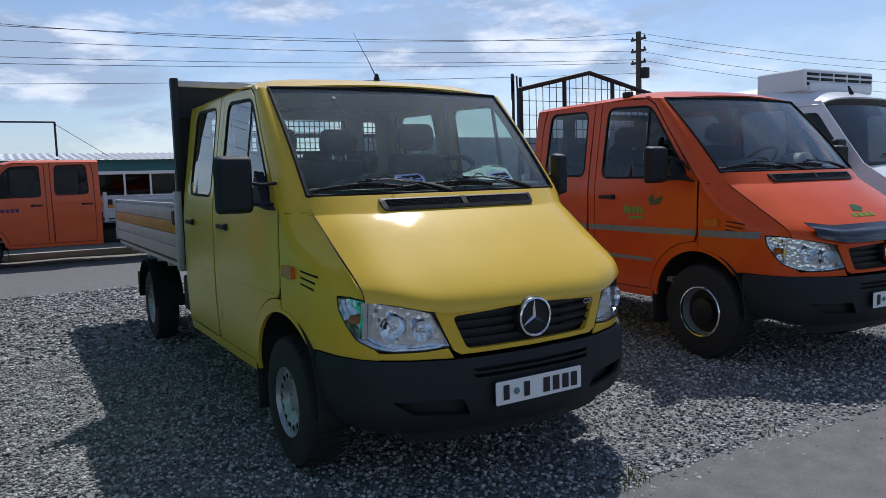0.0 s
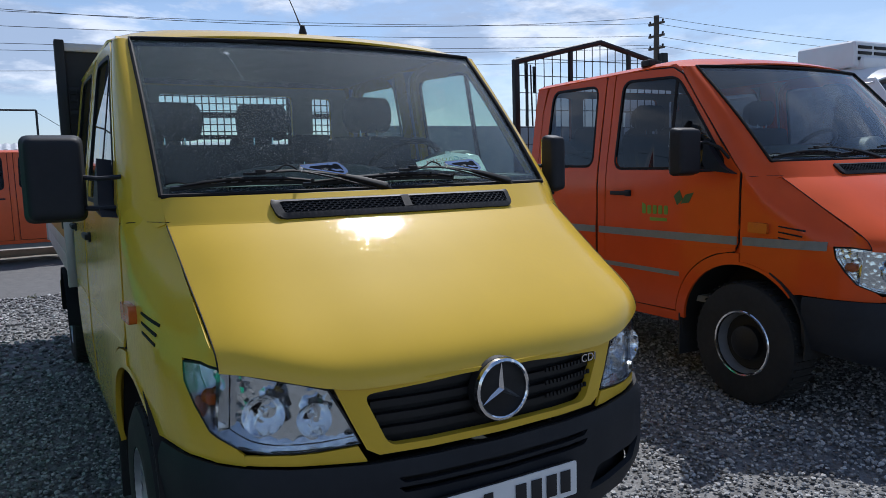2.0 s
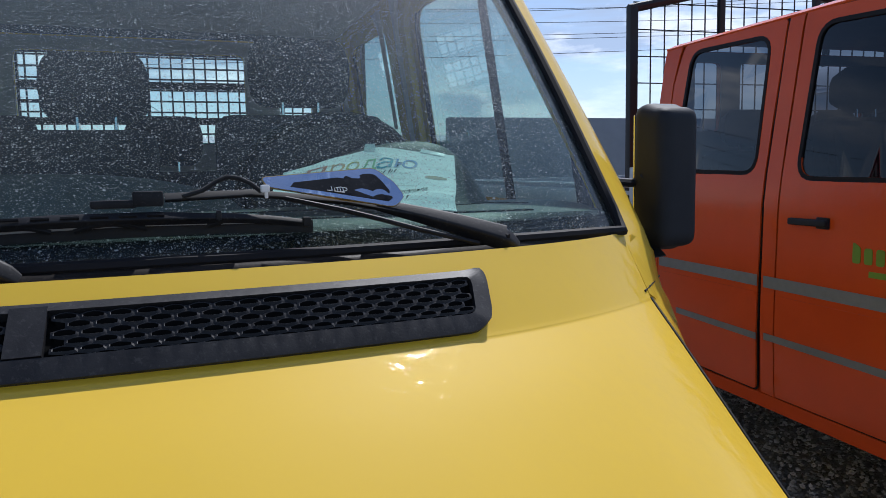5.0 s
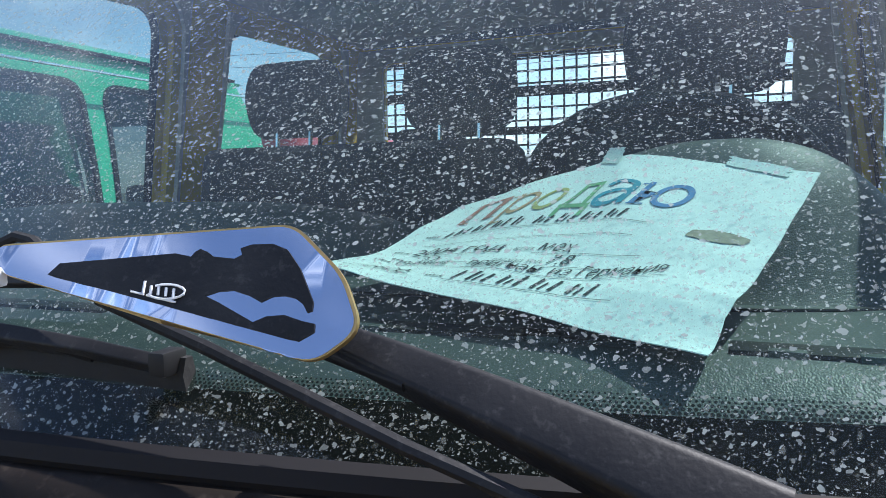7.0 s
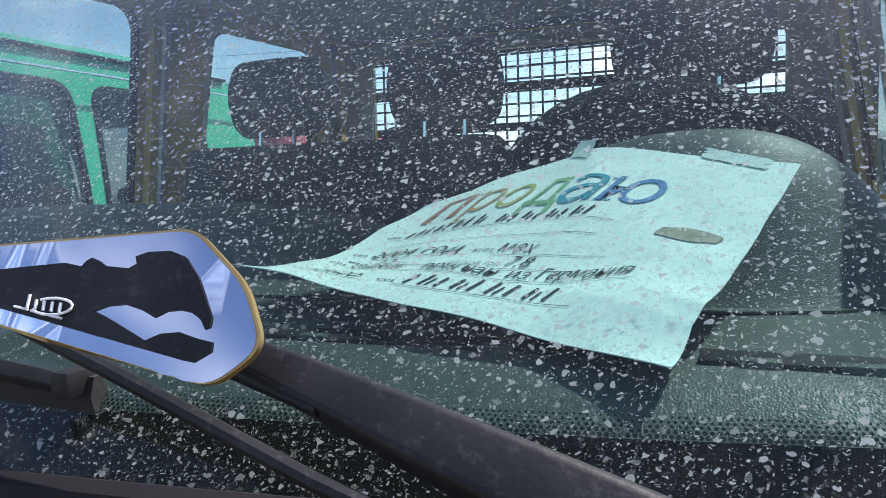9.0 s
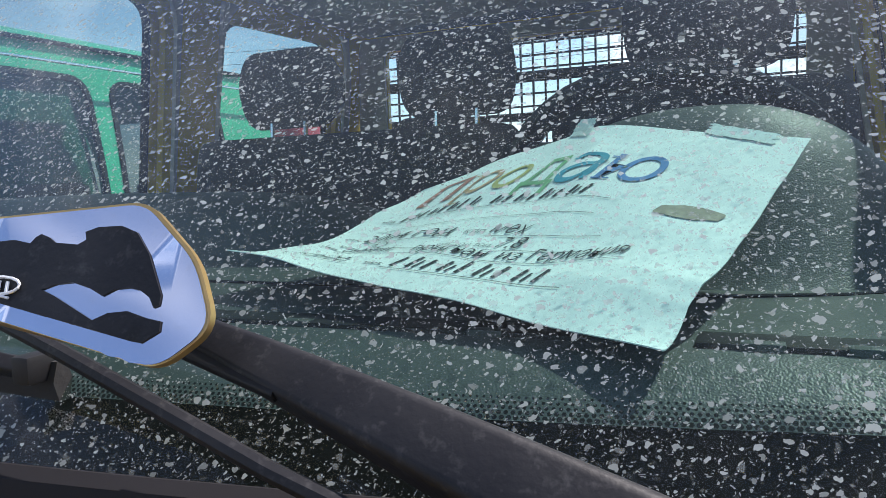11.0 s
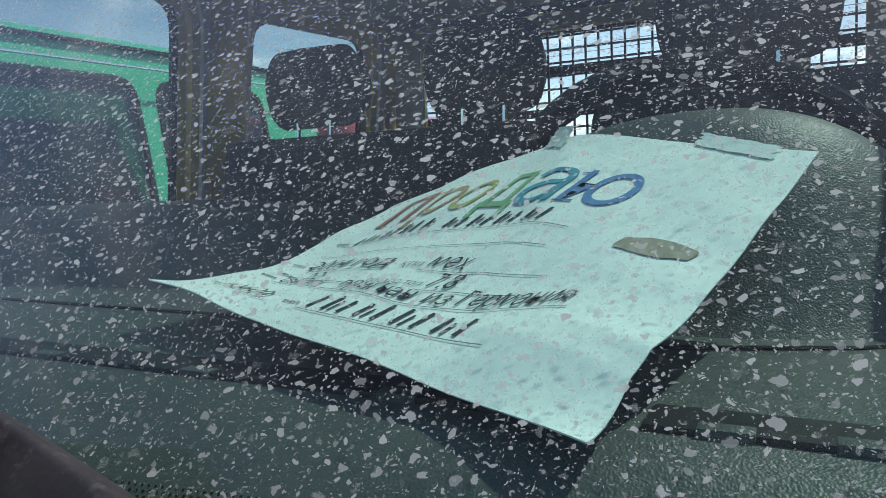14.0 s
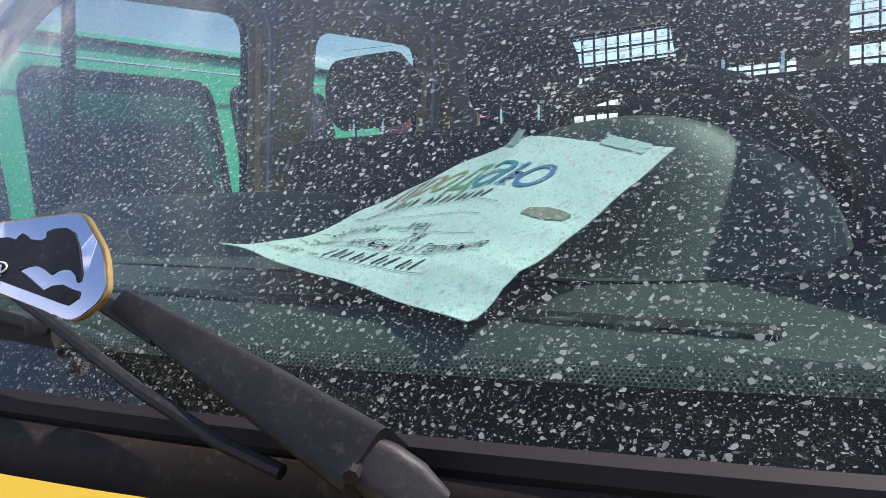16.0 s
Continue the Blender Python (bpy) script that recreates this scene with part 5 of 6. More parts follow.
STONE = bpy.data.materials.new("grey_stone")
STONE.use_nodes = True
_n, _l = STONE.node_tree.nodes, STONE.node_tree.links
_g, _r, _t = _n.new("ShaderNodeNewGeometry"), _n.new("ShaderNodeValToRGB"), _n.new("ShaderNodeTexNoise")
_t.inputs["Scale"].default_value = 160
_r.color_ramp.elements[0].color, _r.color_ramp.elements[1].color = (0.09, 0.09, 0.092, 1), (0.70, 0.69, 0.67, 1)
_e = _r.color_ramp.elements.new(0.55)
_e.color = (0.33, 0.328, 0.322, 1)
_mx = _n.new("ShaderNodeMixRGB")
_mx.blend_type, _mx.inputs["Fac"].default_value = "MULTIPLY", 0.5
_l.new(_g.outputs["Random Per Island"], _r.inputs["Fac"])
_l.new(_r.outputs[0], _mx.inputs["Color1"]), _l.new(_t.outputs["Fac"], _mx.inputs["Color2"])
_l.new(_mx.outputs[0], _n["Principled BSDF"].inputs["Base Color"])
_n["Principled BSDF"].inputs["Roughness"].default_value = 0.9
tagged(stones("gravel", 78000, -3.4, 5.2, -0.36, 4.6, 0.008, 0.0165, 3), "loose grey crushed stones lying under the trucks", "gravel", kind="stuff")
tagged(stones("gravel", 26000, -4.5, 9.0, 4.6, 9.5, 0.016, 0.030, 4), "loose grey crushed stones between the trucks", "gravel", kind="stuff")
tagged(stones("gravel", 1600, -2, 7, -1.6, -0.2, 0.006, 0.013, 5, lambda x, y, g: g.uniform(0, 1, len(x)) < np.exp((y + 0.25) * 2.2)), "stray pebbles along the asphalt edge", "gravel", kind="stuff")


def tuft(x, y, seed):
    rng = random.Random(seed)
    bm = bmesh.new()
    for _ in range(26):
        a, h, l = rng.uniform(0, 6.3), rng.uniform(0.02, 0.07), rng.uniform(0.01, 0.05)
        px, py = x + rng.gauss(0, 0.05), y + rng.gauss(0, 0.03)
        d = Vector((math.cos(a), math.sin(a), 0))
        n = Vector((-d.y, d.x, 0)) * 0.0025
        p = Vector((px, py, 0))
        v = [bm.verts.new(q) for q in (p - n, p + n, p + d * l * 0.5 + n * 0.7 + Vector((0, 0, h * 0.7)), p + d * l + Vector((0, 0, h)), p + d * l * 0.5 - n * 0.7 + Vector((0, 0, h * 0.7)))]
        bm.faces.new(v)
    return bm


GRASS = mat("dry_grass", (0.10, 0.12, 0.03), 0.9, var=0.4, scale=30)
_b = None
for _k, (_x, _y) in enumerate(((0.35, -0.22), (0.45, -0.17), (1.5, -0.2), (2.4, -0.24), (-1.2, 9.35), (-0.6, 9.45), (0.1, 9.4), (-2.0, 9.4))):
    _b = tuft(_x, _y, _k) if _b is None else merge(_b, tuft(_x, _y, _k))
tagged(link_mesh("grass", _b, GRASS, smooth=0), "sparse dry grass tufts at the asphalt edge", "grass", kind="stuff")

# ---- trucks ----
yellow = crew_cab("truck", "yellow crew-cab dropside truck with a dusty windscreen", pose(0, 0.01, 0.03), YELLOW)
orange = crew_cab("truck", "bright orange crew-cab truck with grey side stripes", pose(3.37, 0.099, 0.088, 0, 0, -2.81), ORANGE, screen=DUSTY, panes=MIDGLASS, deep=True, detail=False, plate=True, solid_head=False, mirrors=RODS)
far_van = crew_cab("truck", "faded orange crew-cab truck parked across the lane", pose(-3.55, 15.0, 0.0, 0, 0, -90), ORANGE_OLD, screen=GLASS, panes=MIDGLASS, detail=False, plate=False, solid_head=False)


# ---- grey stripes, leaf decal and rack of the orange truck ----
GLOSS = mat("glossy_black", (0.010, 0.010, 0.012), 0.12, var=0.2, coat=0.5)
REFLEX = mat("grey_reflex_tape", (0.20, 0.21, 0.20), 0.5, var=0.2, scale=30)
LEAF = mat("leaf_green_vinyl", (0.16, 0.30, 0.02), 0.45, var=0.2)
LEAF_DARK = mat("dark_leaf_vinyl", (0.03, 0.09, 0.02), 0.45, var=0.2)
for _s in (-1, 1):
    for _a, _b in ((0.47, 0.96), (1.0, 2.26), (2.30, 3.06)):
        part("stripe", panel([(ly(_a), 0.945), (ly(_b), 0.945), (ly(_b), 0.995), (ly(_a), 0.995)], [], skin(_s, 0.006), 0.06, 0.002), REFLEX, orange, "grey reflective stripe")
    for _a, _b in ((1.45, 2.25), (2.30, 2.9)):
        part("stripe", panel([(ly(_a), 0.705), (ly(_b), 0.715), (ly(_b), 0.745), (ly(_a), 0.735)], [], skin(_s, 0.006), 0.06, 0.002), REFLEX, orange, "grey reflective stripe")
    for _k in range(5):
        _y = 1.76 - 0.052 * _k
        part("decal_bar", panel(rounded([(ly(_y), 1.105), (ly(_y + 0.036), 1.105), (ly(_y + 0.036), 1.165 + 0.02 * (_k == 0)), (ly(_y), 1.165)], 0.01, 2), [], skin(_s, 0.005), 0.05, 0.002), LEAF, orange)
    part("decal_bar", panel([(ly(1.56), 1.06), (ly(1.72), 1.06), (ly(1.72), 1.082), (ly(1.56), 1.082)], [], skin(_s, 0.005), 0.05, 0.002), LEAF, orange)
    part("decal_leaf", panel([(ly(1.47), 1.17), (ly(1.50), 1.23), (ly(1.45), 1.27), (ly(1.42), 1.21)], [], skin(_s, 0.005), 0.05, 0.002), LEAF_DARK, orange)
    part("decal_leaf", panel([(ly(1.44), 1.18), (ly(1.40), 1.24), (ly(1.33), 1.255), (ly(1.37), 1.19)], [], skin(_s, 0.005), 0.05, 0.002), LEAF_DARK, orange)
part("bug_shield", sheet(lambda u, v: hood_point((2 * u - 1) * 0.86, 0.02 + 0.24 * v, 0.014) + Vector((0, -0.030 + 0.016 * v, 0.004 + 0.020 * math.sin(math.pi * min(1.0, v * 1.3)))), 32, 10, 0.004), GLOSS, orange, "glossy black bonnet deflector")
part("decal_leaf", panel([(-0.10, 0.34), (0.0, 0.32), (0.06, 0.38), (0.0, 0.43), (-0.06, 0.42)], [], lambda a, b: hood_at(a, b, 0.004), 0.03, 0.001), LEAF_DARK, orange)
for _k in range(4):
    part("decal_bar", panel([(-0.16 + 0.07 * _k, 0.25), (-0.11 + 0.07 * _k, 0.25), (-0.11 + 0.07 * _k, 0.30), (-0.16 + 0.07 * _k, 0.30)], [], lambda a, b: hood_at(a, b, 0.004), 0.03, 0.001), LEAF, orange)
# gabled wire rack behind the orange cab
rack = new("wire_rack")
rack.parent = orange
for _s in (-1, 1):
    part("rack_post", box(_s * 0.93, 3.42, 1.66, 0.05, 0.05, 1.44, 0.004), DARKSTEEL, rack)
    part("rack_slope", tube([(_s * 0.95, 3.42, 2.36), (0, 3.42, 2.575)], 0.026, 8), DARKSTEEL, rack)
    part("rack_post", box(_s * 0.34, 3.42, 2.34, 0.035, 0.035, 0.32, 0.004), DARKSTEEL, rack)
_b = None
for _k in range(21):
    _x = -0.90 + 0.09 * _k
    _h = 2.56 - 0.21 * abs(_x) / 0.95 - 0.95
    _q = box(_x, 3.42, 0.95 + _h / 2, 0.006, 0.006, _h)
    _b = _q if _b is None else merge(_b, _q)
for _k in range(10):
    _b = merge(_b, box(0, 3.424, 1.05 + 0.15 * _k, 1.84, 0.006, 0.006))
part("rack_mesh", _b, DARKSTEEL, rack)
part("roof_marker", box(-0.79, 1.93, 2.145, 0.06, 0.09, 0.05, 0.015, 3), BLACK, orange)

# ---- sale sheet on the dash of the yellow truck ----
SHEET_BL, SHEET_BR, SHEET_TR = Vector((0.264, 0.993, 1.537)), Vector((0.544, 0.908, 1.506)), Vector((0.605, 1.083, 1.592))


def sheet_point(u, v, lift=0.0):
    """A point of the paper: u along its text, v up the page; its far corner falls away."""
    p = SHEET_BL + (SHEET_BR - SHEET_BL) * u + (SHEET_TR - SHEET_BR) * v
    edge = 0.67 - 0.12 * min(1.0, max(0.0, (v - 0.55) / 0.4))
    away = max(0.0, (edge - u) / (edge - 0.17)) ** 1.12 - 0.5 * max(0.0, (0.17 - u) / 0.5)
    away *= 0.036 * math.sin(math.pi / 2 * min(1.0, max(0.0, v) / 0.6)) + 0.012 * max(0.0, v - 0.7)
    bow = 0.003 * math.sin(math.pi * min(1, max(0, u))) * (0.4 + 0.6 * v)
    curl = max(0.0, u - 0.84) * max(0.0, 0.22 - v) * max(0.0, v) * 6
    crease = 0.0012 * math.sin(14 * u + 5 * v) + 0.0022 * noise.noise(Vector((u * 5, v * 5, 2.0)))
    k = min(1.0, max(0.0, (u - 0.50) / 0.40))
    fold = 0.0045 * k * k * (3 - 2 * k) * max(0.0, 1 - abs(v - 0.155) / (0.155 if v < 0.155 else 0.22)) ** 1.3      # the lower edge bends down
    return p + Vector((-0.5 * fold, 0.002 * math.sin(9 * u + 3 * v) + 0.3 * fold, bow + crease - away - 0.5 * curl + fold + lift))


paper = thing("paper_sheet", "pale mint for-sale paper sheet with handwriting, lying on the dashboard", "paper")
part("sheet", sheet(lambda u, v: sheet_point(u, v), 110, 84, 0.0006, Vector((0.4, 1.0, 0))), PAPER, paper)

# title and handwriting
def base(line):
    """Baseline of a line of text, given as (u, v) stops."""
    us, vs = [p[0] for p in line], [p[1] for p in line]
    return lambda u: float(np.interp(u, us, vs))


def written(body, u0, u1, line, tall, material, slant=0.05, wobble=0.0, seed=0):
    """Words from u0 to u1 over a baseline; tall: height of a capital as a share of the page."""
    bm = glyphs(body, slant, 0.002)
    f = base(line)
    x0, x1 = min(v.co.x for v in bm.verts), max(v.co.x for v in bm.verts)
    for w in bm.verts:
        u = u0 + (u1 - u0) * (w.co.x - x0) / (x1 - x0)
        jit = wobble * noise.noise(Vector((u * 42.0, seed, 0.5)))
        w.co = sheet_point(u, f(u) + jit + w.co.y * tall * (1 + 4 * jit) / 0.7, 0.0009)
    return part("lettering", bm, material, paper, smooth=0)


def stroke(points, width, material, name="ink_bar"):
    """A pen stroke through (u, v) points of the page."""
    bm = bmesh.new()
    rows = []
    for i, (u, v) in enumerate(points):
        a, b = points[max(0, i - 1)], points[min(len(points) - 1, i + 1)]
        d = Vector(((b[0] - a[0]) * 0.297, (b[1] - a[1]) * 0.21)).normalized()
        n = Vector((-d.y / 0.297, d.x / 0.21)) * width / 2
        rows.append((bm.verts.new(sheet_point(u + n.x, v + n.y, 0.0007)), bm.verts.new(sheet_point(u - n.x, v - n.y, 0.0007))))
    for p, q in zip(rows, rows[1:]):
        bm.faces.new((p[0], q[0], q[1], p[1]))
    return part(name, bm, material, paper, smooth=0)


L_TITLE = [(0.14, 0.712), (0.35, 0.672), (0.55, 0.640), (0.74, 0.628)]
L_ONE = [(0.10, 0.602), (0.147, 0.596), (0.69, 0.549), (0.76, 0.540)]
L_TWO = [(0.08, 0.430), (0.137, 0.420), (0.30, 0.375), (0.464, 0.340), (0.62, 0.340), (0.80, 0.375)]
L_THREE = [(0.08, 0.355), (0.215, 0.318), (0.477, 0.245), (0.60, 0.248), (0.80, 0.300)]
L_FOUR = [(0.08, 0.310), (0.155, 0.292), (0.38, 0.225), (0.61, 0.185), (0.73, 0.218), (0.86, 0.278)]
L_FIVE = [(0.04, 0.150), (0.124, 0.122), (0.306, 0.105), (0.44, 0.096), (0.60, 0.100), (0.80, 0.122)]
GREY_INK = mat("grey_print", (0.16, 0.17, 0.17), 0.7, var=0.1)
PEN = mat("black_pen_ink", (0.030, 0.034, 0.036), 0.6, var=0.2, scale=300)
_hues = [(0.50, 0.22, 0.17), (0.52, 0.33, 0.19), (0.46, 0.44, 0.16), (0.20, 0.42, 0.22), (0.05, 0.30, 0.40), (0.08, 0.21, 0.44)]
for _ch, _u0, _u1, _c in zip("продаю", (0.140, 0.285, 0.385, 0.470, 0.560, 0.662), (0.272, 0.376, 0.462, 0.560, 0.655, 0.790), _hues):
    _ink = mat("title_ink", _c, 0.6, var=0.35, scale=260)
    written(_ch, _u0, _u1, L_TITLE, 0.215, _ink, 0.12)
    _f = base(L_TITLE)
    for _q in {"п": (0.16, 0.84), "р": (0.16,), "ю": (0.12,)}.get(_ch, ()):      # serifs at the feet of the stems
        _u = _u0 + (_u1 - _u0) * _q
        stroke([(_u - 0.020, _f(_u) + 0.004 - 0.06 * (_ch == "р")), (_u + 0.020, _f(_u) + 0.004 - 0.06 * (_ch == "р"))], 0.0016, _ink, "serif")
        stroke([(_u - 0.020, _f(_u) + 0.150), (_u + 0.008, _f(_u) + 0.150)], 0.0016, _ink, "serif")
written("2004 год", 0.140, 0.455, L_TWO, 0.058, PEN, 0.15, 0.010, 1)
written("кпп", 0.487, 0.535, L_TWO, 0.030, GREY_INK, 0.1)
written("мех", 0.547, 0.632, L_TWO, 0.062, PEN, 0.15, 0.010, 2)
written("2.2", 0.212, 0.280, L_THREE, 0.055, PEN, 0.15, 0.010, 3)
written("расход топ", 0.470, 0.592, L_THREE, 0.026, GREY_INK, 0.1)
written("7.8", 0.604, 0.652, L_THREE, 0.066, PEN, 0.1, 0.010, 4)
written("свежий", 0.155, 0.345, L_FOUR, 0.050, PEN, 0.15, 0.010, 5)
written("пригнан", 0.415, 0.610, L_FOUR, 0.050, PEN, 0.15, 0.010, 6)
written("из", 0.632, 0.675, L_FOUR, 0.050, PEN, 0.15, 0.010, 7)
written("Германия", 0.690, 0.852, L_FOUR, 0.062, PEN, 0.15, 0.010, 8)
written("10600", 0.124, 0.300, L_FIVE, 0.050, PEN, 0.15, 0.010, 9)


def bars(u0, u1, line, count, tall, gaps=(), seed=1):
    """A run of characters that stay unlettered: plain upright pen bars with feet."""
    rng, f, step = random.Random(seed), base(line), (u1 - u0) / count
    for k in range(count):
        if k in gaps:
            continue
        u, h = u0 + step * k, tall * rng.uniform(0.85, 1.1)
        v = f(u)
        stroke([(u + step * 0.2, v), (u + step * 0.2 + 0.012, v + h)], 0.0024, PEN)
        if k % 2:
            stroke([(u + step * 0.62, v), (u + step * 0.62 + 0.010, v + h * 0.7)], 0.0014, PEN)


bars(0.150, 0.690, L_ONE, 17, 0.048, (8,), 1)
bars(0.432, 0.775, L_FIVE, 9, 0.060, (), 2)
for _l, _a, _b in ((L_ONE, 0.12, 0.74), (L_TWO, 0.15, 0.46), (L_TWO, 0.54, 0.78), (L_THREE, 0.20, 0.46), (L_THREE, 0.59, 0.78), (L_FOUR, 0.14, 0.86), (L_FIVE, 0.11, 0.32), (L_FIVE, 0.42, 0.80)):
    _f = base(_l)
    stroke([(_a + (_b - _a) * k / 16, _f(_a + (_b - _a) * k / 16) - 0.014) for k in range(17)], 0.0006, GREY_INK, "ruled_line")
_f, _g = base(L_ONE), base(L_TWO)
stroke([(0.13 + 0.04 * k, 0.45 * _f(0.13 + 0.04 * k) + 0.55 * _g(0.13 + 0.04 * k) + 0.012) for k in range(16)], 0.0006, GREY_INK, "ruled_line")
for _l, _a, _w in ((L_ONE, 0.085, 0.050), (L_TWO, 0.070, 0.055), (L_THREE, 0.110, 0.080), (L_FOUR, 0.070, 0.065), (L_FIVE, 0.070, 0.040), (L_FIVE, 0.362, 0.052)):
    for _k in range(5):
        _u = _a + _w * _k / 5
        stroke([(_u, base(_l)(_u) + 0.008), (_u + _w * 0.13, base(_l)(_u) + 0.008)], 0.0026 - 0.0008 * (_k % 2), GREY_INK, "print_bar")
# faded print of a low rounded shape
_o = []
for _k in range(40):
    _a = 2 * math.pi * _k / 40
    _c, _s = math.cos(_a), math.sin(_a)
    _o.append(sheet_point(0.893 + 0.058 * abs(_c) ** 0.7 * (1 if _c > 0 else -1) + 0.002 * math.sin(7 * _a), 0.512 + (0.040 if _s > 0 else 0.028) * abs(_s) ** 0.8 * (1 if _s > 0 else -1) + 0.010 * _c + 0.003 * math.sin(5 * _a), 0.0007))
_bm = bmesh.new()
_bm.faces.new([_bm.verts.new(p) for p in _o])
part("emblem", _bm, mat("brown_print", (0.36, 0.34, 0.26), 0.7, scale=160, alpha2=(0.16, 0.13, 0.10)), paper, "faded brown and grey print")
TAPE = mat("clear_tape", (0.66, 0.745, 0.71), 0.22, var=0.06, scale=120, bump=0.25, bump_scale=140, coat=0.6)


def tape(u0, u1, v0, v1, lift, seed):
    """A torn strip of clear tape stuck over the page's edge, its ends ragged."""
    def at(u, v):
        torn = 0.010 * noise.noise(Vector((v * 7, seed, 2))) + 0.004 * noise.noise(Vector((v * 23, seed, 5)))
        pull = 0.05 * (u - 0.5) + 0.006 * noise.noise(Vector((u * 8, seed, 1)))
        return sheet_point(u0 + (u1 - u0) * u + torn * (2 * u - 1), v0 + (v1 - v0) * v - pull, 0.0009 + lift * v * v + 0.0007 * abs(noise.noise(Vector((u * 9, v * 6, seed)))))
    part("tape", sheet(at, 24, 12), TAPE, paper, "crinkled clear tape")


tape(0.80, 0.945, 0.958, 1.016, 0.001, 1)
tape(0.475, 0.54, 0.960, 1.035, 0.004, 3)

# ---- green minibus beside the yellow truck ----
bus = thing("minibus", "green minibus with dark rounded side windows", "minibus", pose(-2.68, 0, 0))


def bus_side(a, b):
    """Flank of the bus: a along it, b up."""
    return Vector((-0.14 * max(0.0, (b - 1.35) / 1.0) ** 1.5, a, b))


_wins = [rounded([(y, 1.37), (y + w, 1.37), (y + w - 0.02, 2.18), (y + 0.02, 2.18)], 0.11, 5) for y, w in ((0.55, 0.75), (1.42, 0.90), (2.47, 1.14), (3.74, 0.90))]
BUS_MID = Vector((-0.9, 2.5, 1.2))
part("side_wall", panel([(0.2, 0.45), (5.15, 0.45), (5.28, 1.2), (5.18, 2.0), (4.98, 2.35), (0.9, 2.35), (0.3, 1.5)], _wins, bus_side, 0.15, 0.02, 0.06, BUS_MID), GREEN, bus)
for _w in _wins:
    _f = new("window")
    _f.parent = bus
    part("window_rubber", panel(grow(_w, 0.02), [grow(_w, -0.012)], lambda a, b: bus_side(a, b) + Vector((0.008, 0, 0)), 0.2, 0.02, 0.03, BUS_MID), SEAM, _f)
    part("pane", panel(_w, [], bus_side, 0.2, 0.0, 0.05), DARKGLASS, _f)
part("trim_strip", box(0.0, 3.2, 2.235, 0.016, 4.0, 0.014, 0.003), CHROME, bus, "bright trim strip")
part("drip_rail", box(-0.13, 2.9, 2.357, 0.05, 4.1, 0.018, 0.004), SEAM, bus)
part("roof", sheet(lambda u, v: Vector((-0.14 - 1.62 * u, 0.75 + 4.3 * v, 2.35 + 0.16 * math.sin(math.pi * u) ** 0.5 * min(1.0, 8 * v, 8 * (1 - v) + 0.2))), 20, 24, 0.02, BUS_MID), GREEN, bus)
part("far_wall", box(-1.88, 2.7, 1.4, 0.03, 4.9, 1.9), GREEN, bus)
part("rear_wall", panel([(-0.02, 0.45), (-1.86, 0.45), (-1.76, 2.35), (-0.14, 2.35)], [rounded([(-0.25, 1.35), (-1.6, 1.35), (-1.55, 2.1), (-0.30, 2.1)], 0.1)], lambda a, b: Vector((a, 5.24 - 0.25 * max(0, (b - 1.2)) ** 2, b)), 0.15, 0.02, None, BUS_MID), GREEN, bus)
part("nose", sheet(lambda u, v: Vector((-0.02 - 1.84 * u, 0.9 - 0.7 * (1 - v) ** 0.5 - 0.15 * math.sin(math.pi * u), 0.45 + 1.87 * v)), 12, 16, 0.02, BUS_MID), GREEN, bus)
part("bus_floor", box(-0.95, 2.7, 0.5, 1.8, 4.8, 0.06), CHASSIS, bus)
for _y in (1.6, 2.5, 3.4, 4.3):
    part("bus_seat", merge(box(-0.45, _y, 1.0, 0.5, 0.45, 0.14, 0.04), box(-0.45, _y + 0.22, 1.32, 0.5, 0.12, 0.62, 0.05)), FABRIC, bus)
part("curtain_pole", tube([(-0.16, 2.62, 2.1), (-0.10, 2.72, 1.42)], 0.012, 8), CHROME, bus)
for _y in (1.1, 4.35):
    for _x in (-0.16, -1.7):
        wheel(bus, _x, _y, 0.34, 1 if _x > -1 else -1)

# ---- white refrigerated van ----
van = thing("van", "white high-roof van with a roof cooling unit", "van", pose(7.78, 1.35, 0.0, 0, 0, -2))
VAN_MID = Vector((0, 2.5, 1.3))
part("bonnet", sheet(lambda u, v: Vector(((2 * u - 1) * (0.86 + 0.06 * v), 0.02 + 0.12 * (2 * u - 1) ** 2 + 0.85 * v, 1.06 + 0.50 * v ** 0.75 - 0.05 * (2 * u - 1) ** 4)), 20, 12, 0.01, VAN_MID), WHITE, van)
part("front_panel", sheet(lambda u, v: Vector(((2 * u - 1) * 0.90, 0.0 + 0.16 * (2 * u - 1) ** 2 + 0.02 * v, 0.55 + 0.52 * v)), 16, 6, 0.02, VAN_MID), WHITE, van)
part("bumper", sheet(lambda u, v: Vector(((2 * u - 1) * 0.95, -0.05 + 0.18 * (2 * u - 1) ** 2, 0.28 + 0.30 * v)), 16, 4, 0.03, VAN_MID), PLASTIC, van)
part("windscreen", sheet(lambda u, v: Vector(((2 * u - 1) * (0.88 - 0.05 * v), 0.86 + 0.10 * (2 * u - 1) ** 2 + 0.62 * v, 1.57 + 0.78 * v)), 16, 10), DARKGLASS, van)
part("roof", sheet(lambda u, v: Vector(((2 * u - 1) * 0.90, 1.46 + 0.10 * (2 * u - 1) ** 2 + 4.1 * v, 2.35 + (0.10 + 0.28 * min(1, v * 5)) * (1 - abs(2 * u - 1) ** 4))), 24, 20, 0.02, VAN_MID), WHITE, van)
